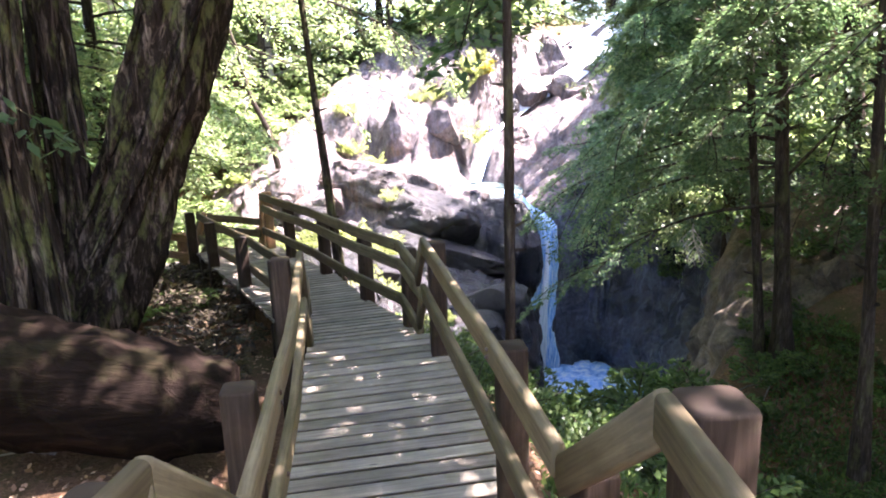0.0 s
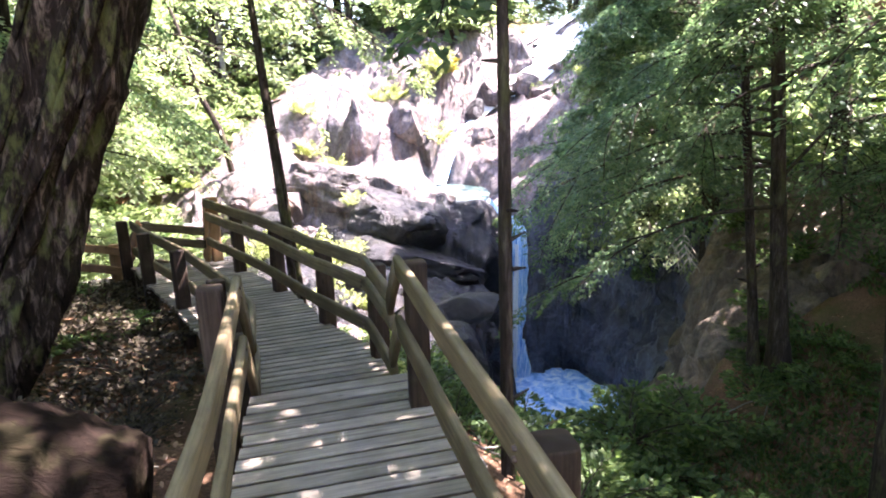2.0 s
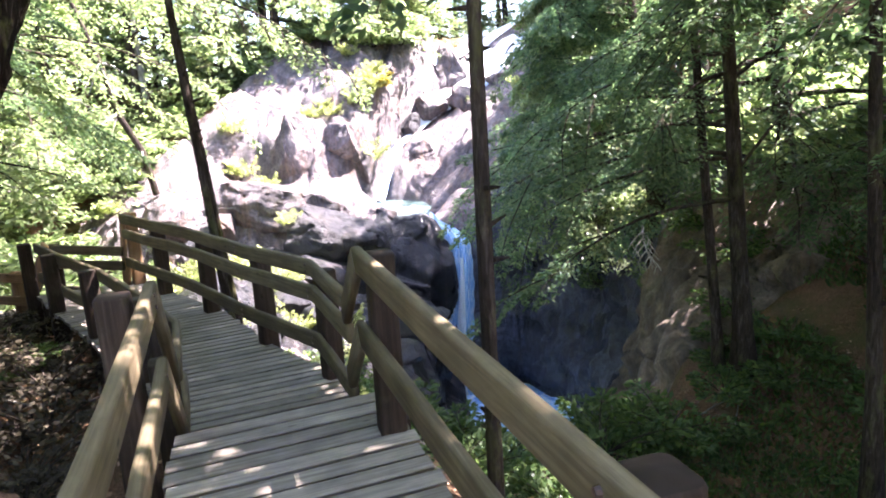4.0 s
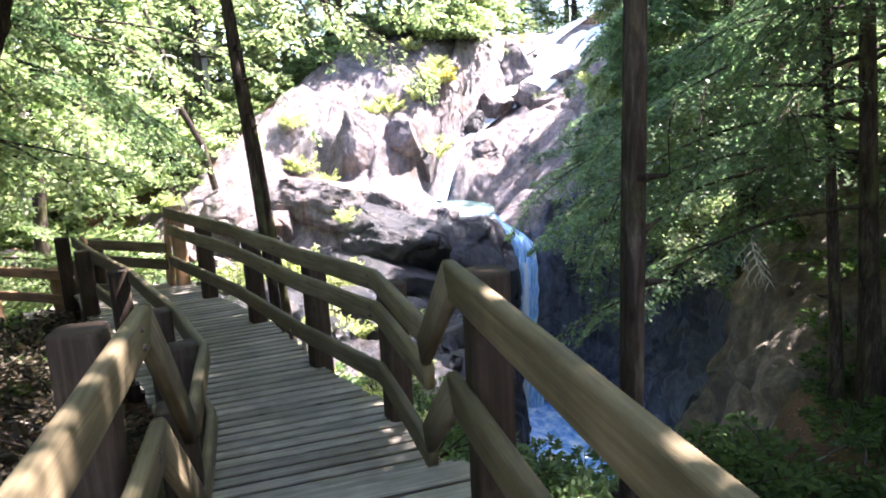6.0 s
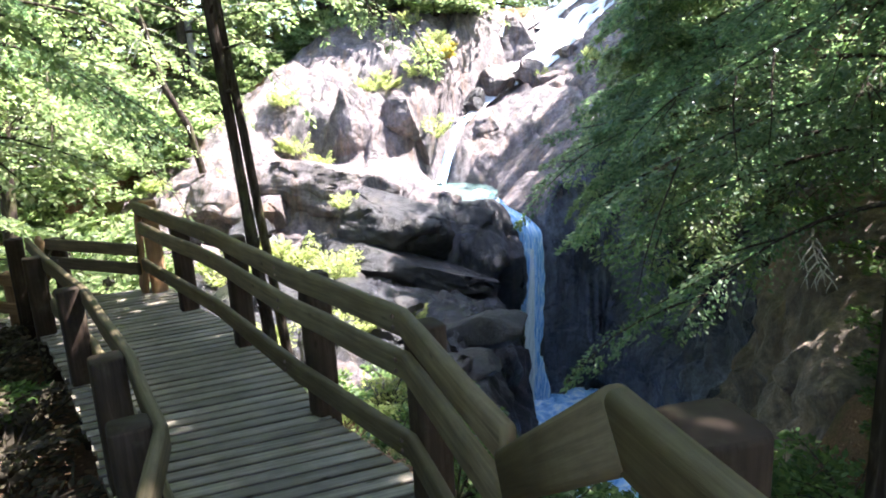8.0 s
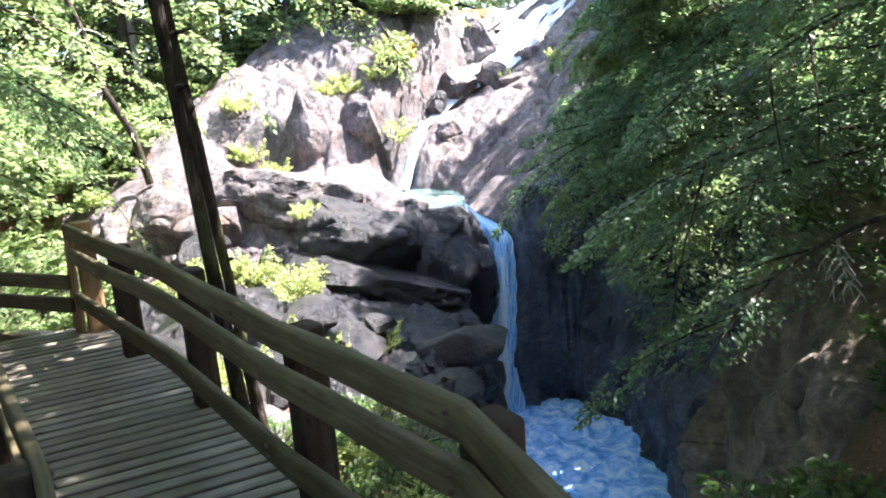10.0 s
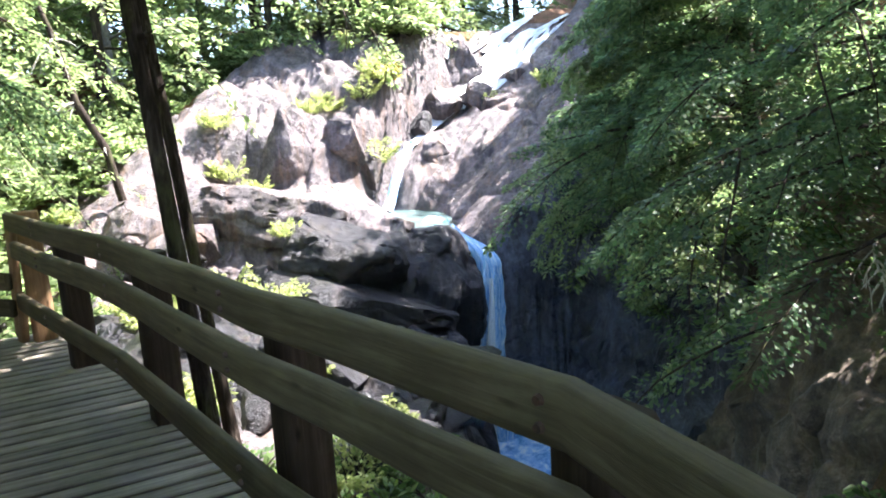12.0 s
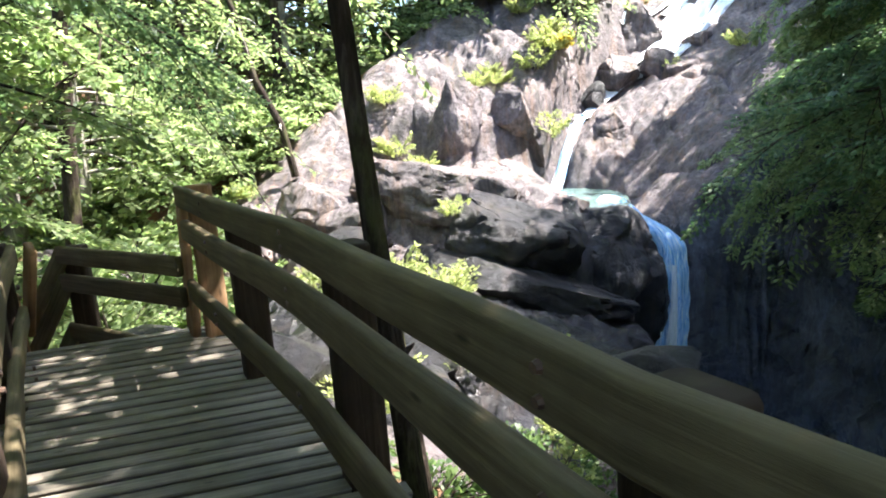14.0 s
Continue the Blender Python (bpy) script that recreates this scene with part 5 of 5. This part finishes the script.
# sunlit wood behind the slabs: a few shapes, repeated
kinds = [tree("tree", (-13.0, 24.0, -1.6), 12, 0.2, (0.4, 0.2), 0.05, 4.0, 44, 210, 0.225, LEAF_SUNLIT, BARK_PALE, "sunlit leafy tree at the edge of the rock", 30, 0.6, None, 1.2, 0.4, "sunlit wood", fine=False),
         tree("tree", (-12.5, 30.0, 0.0), 10, 0.16, (-0.3, 0.2), 0.04, 3.6, 44, 210, 0.215, LEAF_SUNLIT, BARK, "sunlit leafy tree at the edge of the rock", 31, 0.7, None, 1.1, 0.4, "sunlit wood", fine=False),
         tree("tree", (-11.0, 35.0, 3.0), 13, 0.2, (0.3, -0.2), 0.06, 4.2, 46, 210, 0.24, LEAF_SUNLIT, BARK, "sunlit leafy tree at the edge of the rock", 32, 0.6, None, 1.2, 0.4, "sunlit wood", fine=False)]
rnd = random.Random(21)
spots = []
for i in range(1500):
    x, y = rnd.uniform(-30, 26), rnd.uniform(16, 56)
    if y < 38 and -11.0 + 0.35 * (y - 27) < x + 0.0 and x < 11.5:
        continue
    if y < 27 and x > -10.5 - 0.0 * y and x < 12:
        continue
    if x > 11 and y < 12:
        continue
    if x > 9 and y < 34 or 5.0 < x < 19 and y < 49:
        continue
    if min([math.hypot(x - a, y - b) for a, b in spots] + [9]) < 2.75:
        continue
    spots.append((x, y))
for i, (x, y) in enumerate(spots[:58]):
    c = copy_thing(kinds[i % 3], pose(x, y, H(x, y) - 0.1, 0, 0, rnd.uniform(0, 360)))
    s = rnd.uniform(0.9, 1.35)
    c.scale = (s, s, s * rnd.uniform(0.9, 1.2))
for x, y in ((12.6, 30.0), (12.4, 33.5), (14.2, 27.8), (12.0, 26.2)):
    c = copy_thing(kinds[1], pose(x, y, H(x, y) - 0.1, 0, 0, rnd.uniform(0, 360)))
    c.scale = (0.95, 0.95, 1.1)
# added to darken the sides; the left ones stand out of view
for x, y in ((10.4, 8.2), (11.2, 11.6), (10.6, 5.6), (-6.8, 3.2), (-7.6, 6.2), (-6.2, 0.4), (-8.4, 9.2), (-5.2, -2.4)):
    c = copy_thing(uphill, pose(x, y, H(x, y) - 0.1, 0, 0, rnd.uniform(0, 360)))
# the wood behind and beside the start
for x, y in ((-9, 1), (-7.5, -4), (-3, -7), (3, -8), (8, -5), (11.5, 1), (-11, 7), (-12, 13), (5.5, -2.5), (13.2, 5.5), (12.5, 10.5), (15.5, 13.5)):
    c = copy_thing(kinds[0 if x < 0 else 2], pose(x, y, H(x, y) - 0.1, 0, 0, rnd.uniform(0, 360)))
    c.scale = (1.05, 1.05, 1.2)


# ---- bushes and ferns ----
def bush(at, size, count, leaf, mat, label, seed, stems=9, category="bush", slim=0.5, group="bushes", droop=0.9):
    rnd, rs = random.Random(seed), np.random.RandomState(seed)
    root = thing("bush", at, label, category, group)
    paths, sets = [], []
    for i in range(stems):
        a = rnd.uniform(0, 2 * math.pi)
        p = limb(at, (math.cos(a) * 0.8, math.sin(a) * 0.8, rnd.uniform(0.6, 1.3)), size * rnd.uniform(0.7, 1.1), 0.012 * size, droop, rnd, 5)
        paths.append(p)
        sets.append(spray(p, count // stems, size * 0.42, leaf, rs, 0.6, 0.1))
    tagged(mesh_part("stalk", tubes("stalk", paths, 4), BARK, root), kind="stuff")
    P, D, N, S = (np.concatenate([s[c] for s in sets]) for c in range(4))
    tagged(mesh_part("foliage", leaves("foliage", P, D, N, S, slim), mat, root), kind="stuff")
    return root


b1 = bush((2.0, 9.6, H(2.0, 9.6)), 1.1, 1150, 0.11, FERN, "bright green shrub on the mossy bank", 61)
b2 = bush((3.2, 10.4, H(3.2, 10.4)), 0.8, 850, 0.10, FERN, "low green shrub on the mossy bank", 62)
b3 = bush((-5.6, 30.6, H(-5.6, 30.6)), 1.0, 2000, 0.095, LEAF_LIME, "yellow-green shrub growing from the rock", 63, 14, group="shrubs on the rock", droop=0.25)
b4 = bush((-3.4, 23.2, H(-3.4, 23.2)), 1.1, 1800, 0.09, LEAF_LIME, "pale green shrub among the boulders", 64, 14, group="shrubs on the rock", droop=0.25)
b5 = bush((0.4, 34.6, H(0.4, 34.6)), 1.0, 1800, 0.14, LEAF_OCHRE, "ochre and green shrub above the cleft", 65, group="shrubs on the rock")


def place(src, x, y, s=1.0, sink=0.05, z=None):
    c = copy_thing(src, pose(x, y, (H(x, y) if z is None else z) - sink, 0, 0, (x * 97 + y * 53) % 360))
    c.scale = (s, s, s)
    return c


for x, y, s in ((-5.9, 31.2, 0.9), (-5.9, 30.6, 0.7), (-2.8, 33.2, 0.8), (-1.9, 33.4, 0.7), (0.1, 34.2, 1.2), (-0.3, 32.9, 1.3), (-0.6, 33.6, 1.1), (-4.5, 29.4, 0.75), (-3.1, 25.4, 0.5), (-2.3, 33.8, 0.6), (-10.2, 27.8, 0.7), (-1.0, 36.4, 0.8), (7.2, 34.6, 0.8), (5.2, 36.4, 0.6)):
    place(b3, x, y, s)
for x, y, s in ((-3.0, 21.4, 1.0), (-4.4, 22.4, 0.8), (-2.2, 17.5, 0.9), (-1.2, 13.4, 0.8), (-0.6, 10.9, 0.6), (-3.4, 15.0, 0.9), (-5.0, 19.0, 1.1), (-0.8, 15.5, 0.7), (-1.9, 12.2, 0.6), (-1.0, 19.0, 0.7)):
    place(b4, x, y, s)
for x, y, sc in ((0.4, 9.0, 0.8), (-0.2, 9.9, 0.9), (0.6, 10.6, 1.0), (-0.9, 11.3, 0.9), (0.1, 11.9, 1.0), (-1.6, 12.0, 0.8), (0.7, 7.6, 0.7), (1.1, 8.4, 0.9), (1.5, 6.4, 0.8), (-2.3, 13.0, 0.9), (-0.5, 14.0, 0.9), (-1.1, 14.6, 0.8), (-0.2, 13.2, 0.9), (1.2, 12.0, 0.8), (1.6, 10.9, 0.9), (-3.3, 13.2, 0.8)):
    place(b1, x, y, sc)
for x, y, z, sc in ((-4.5, 22.5, -3.4, 1.15), (-4.9, 22.2, -3.6, 1.0), (-3.1, 24.9, -2.0, 0.6)):
    place(b3, x, y, sc, 0.15, max(z, H(x, y)))
place(b5, 0.5, 35.0, 0.7)
place(b3, 0.2, 35.2, 0.8)
rnd = random.Random(77)
for i in range(70):
    x, y = rnd.uniform(1.3, 8.0), rnd.uniform(3.5, 13.2)
    if x < deck_x(y) + 1.6:
        continue
    place(rnd.choice((b1, b2, b2)), x, y, rnd.uniform(0.35, 0.95))
for i in range(26):
    x, y = rnd.uniform(-9, -2.8), rnd.uniform(6.5, 15)
    if x > deck_x(y) - 1.5 or math.hypot(x + 4, y - 6.6) < 1.2:
        continue
    place(b2, x, y, rnd.uniform(0.4, 0.9))
for x, y, s in ((2.2, 10.8, 1.3), (2.8, 11.2, 1.4), (3.2, 10.6, 1.2), (3.7, 11.2, 1.3), (1.7, 10.2, 1.1), (4.3, 10.8, 1.1), (3.0, 9.9, 1.0), (7.5, 15, 1.0), (8.0, 21, 1.2), (6.8, 13.6, 0.8), (8.2, 17.5, 1.2), (7.6, 24.0, 1.1), (6.6, 26.6, 0.8)):
    place(b1, x, y, s)

b7 = bush((-3.0, 7.6, H(-3.0, 7.6)), 0.9, 900, 0.08, DRY, "dark brown dry brush beside the boardwalk", 71, 16, group="brush beside the boardwalk")
for x, y, sc in ((-2.7, 6.6, 0.8), (-2.4, 6.0, 0.6), (-3.4, 8.4, 1.0), (-3.9, 9.3, 1.0), (-3.5, 7.2, 0.9), (-4.6, 9.9, 1.1), (-4.4, 8.6, 1.0), (-5.2, 10.6, 0.9), (-3.0, 5.6, 0.6), (-2.3, 5.0, 0.5)):
    place(b7, x, y, sc)
rnd = random.Random(88)
b6 = bush((-6.0, 38.0, H(-6.0, 38.0)), 1.6, 2000, 0.18, LEAF_SUNLIT, "sunlit brush at the top of the slabs", 66, 12, group="brush at the wood's edge")
for i in range(60):
    if i < 34:
        x = rnd.uniform(-9.5, 1.8)
        y = rnd.uniform(37.4, 40.5)
    else:
        y = rnd.uniform(18, 37)
        x = -11.3 + 0.35 * (y - 27) * (y > 27) - rnd.uniform(0.0, 2.5)
    place(b6, x, y, rnd.uniform(0.7, 1.5))

for x, y, sc in ((-7.4, 13.9, 0.8), (-8.4, 15.6, 1.0), (-6.9, 15.2, 0.8), (-9.2, 14.4, 1.0), (-7.4, 17.0, 0.9), (-8.4, 18.6, 1.1), (-6.4, 13.5, 0.6), (-7.8, 20.5, 1.0), (-9.4, 22.0, 1.1), (-6.6, 17.6, 0.7), (-9.8, 17.0, 1.2), (-11.8, 28.4, 1.0), (-11.0, 30.0, 1.0), (-10.3, 31.6, 1.1), (-9.4, 33.2, 1.1), (-8.6, 34.8, 1.0), (-7.6, 36.4, 1.1), (-6.4, 38.0, 1.0)):
    place(b6, x, y, sc)
for i in range(36):
    x, y = rnd.uniform(9.6, 15.5), rnd.uniform(8, 30)
    place(b6, x, y, rnd.uniform(0.8, 1.5))

LITTER = leaf_mat("leaf_litter", (0.13, 0.07, 0.04), (0.28, 0.16, 0.095), (0.44, 0.28, 0.18), 0.1, 0.8)
rs = np.random.RandomState(5)
n = 26000
X, Y = rs.uniform(-9, 7.5, n), rs.uniform(-3, 12.5, n)
side = X - deck_x(Y)
keep = (side < -0.75) | (side > 0.9)
X, Y = X[keep], Y[keep]
P = np.stack([X, Y, height(X, Y) + 0.012 + 0.02 * rs.rand(len(X))], -1)
D = rs.randn(len(X), 3) * np.array([1, 1, 0.25])
N = np.array([[0, 0, 1.0]]) + rs.randn(len(X), 3) * 0.35
litter = mesh_part("leaf_litter", leaves("leaf_litter", P, D, N, rs.uniform(0.03, 0.085, len(X)), 0.55), LITTER)
tagged(litter, "fallen brown leaves scattered over the soil", "leaf litter", kind="stuff")
sticks = []
rnd = random.Random(15)
for i in range(130):
    x, y = rnd.uniform(-7.5, 6.5), rnd.uniform(-1, 11.5)
    if -1.1 < x - float(deck_x(y)) < 1.2:
        continue
    z = H(x, y) + 0.03
    a, l = rnd.uniform(0, 6.28), rnd.uniform(0.3, 1.3)
    x2, y2 = x + math.cos(a) * l, y + math.sin(a) * l
    if -1.0 < x2 - float(deck_x(y2)) < 1.1:
        continue
    mid = ((x + x2) / 2, (y + y2) / 2, max(H((x + x2) / 2, (y + y2) / 2) + 0.05, (z + H(x2, y2)) / 2 + rnd.uniform(0, 0.15)))
    sticks.append([((x, y, z), 0.014), (mid, 0.012), ((x2, y2, H(x2, y2) + 0.04), 0.006)])
tagged(mesh_part("dead_sticks", tubes("dead_sticks", sticks, 5), BARK_PALE), "dead sticks lying about on the forest floor", "sticks", kind="stuff")

# moss and fern tufts over the shaded bank
rs = np.random.RandomState(8)
n = 70000
X, Y = rs.uniform(1.0, 9.0, n), rs.uniform(2.5, 13.4, n)
keep = (X - deck_x(Y) > 1.2) & (fbm(X * 0.8, Y * 0.8, 4, 60) > -0.22)
X, Y = X[keep], Y[keep]
P = np.stack([X, Y, height(X, Y) - 0.01], -1)
D = rs.randn(len(X), 3) * np.array([0.8, 0.8, 0.4]) + np.array([[0, 0, 0.9]])
tuft = mesh_part("moss_tufts", leaves("moss_tufts", P, D, rs.randn(len(X), 3), rs.uniform(0.05, 0.17, len(X)), 0.35), FERN)
tagged(tuft, "moss and fern tufts on the shaded bank", "moss", kind="stuff")

# ---- the fallen log, roots and dead wood on the uphill side ----
log = thing("fallen_log", (-2.8, 4.3, -0.7), "huge dark fallen log lying in the leaf litter", "log")
axis = [((-1.28, 3.95, -0.36), 0.30), ((-1.7, 3.9, -0.28), 0.42), ((-2.6, 3.85, -0.12), 0.47), ((-3.6, 4.1, -0.02), 0.5), ((-4.8, 4.4, 0.1), 0.52), ((-6.2, 4.8, 0.2), 0.55)]
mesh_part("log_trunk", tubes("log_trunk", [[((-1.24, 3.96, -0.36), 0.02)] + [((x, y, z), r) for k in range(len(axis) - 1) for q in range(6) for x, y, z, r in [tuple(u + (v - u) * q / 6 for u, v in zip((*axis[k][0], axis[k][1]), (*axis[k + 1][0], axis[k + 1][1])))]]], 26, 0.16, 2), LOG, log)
stick = limb((-1.9, 2.5, -0.55), (-1, 0.5, 0.35), 1.3, 0.05, -0.2, random.Random(4))
dead = thing("dead_branch", (-1.9, 2.5, -0.55), "bent dead branch leaning on the log", "branch")
mesh_part("wood", tubes("wood", [stick, limb(stick[4][0], (-0.6, 0.5, 0.5), 0.7, 0.025, -0.3, random.Random(6))], 7, 0.1), POST, dead)

# bare white twig on the bough over the ravine
rnd = random.Random(9)
twig = thing("dead_twig", (4.45, 12.2, -0.75), "bare bleached twig hanging over the ravine", "twig")
paths = []
main = limb((4.45, 12.2, -0.72), (-0.05, 0, -1), 0.75, 0.016, 0.1, rnd)
paths.append(main)
for i in (1, 2, 3, 4, 5):
    for sgn in (-1, 1):
        q = limb(main[i][0], (sgn * rnd.uniform(0.5, 1.0), rnd.uniform(-0.4, 0.4), -0.6), rnd.uniform(0.25, 0.5), 0.010, 0.4, rnd, 5)
        paths += [q, limb(q[3][0], (-sgn * 0.3, 0.2, -0.9), 0.18, 0.007, 0.1, rnd, 3)]
tagged(mesh_part("twig_fork", tubes("twig_fork", paths, 5), DEAD, twig), kind="stuff")
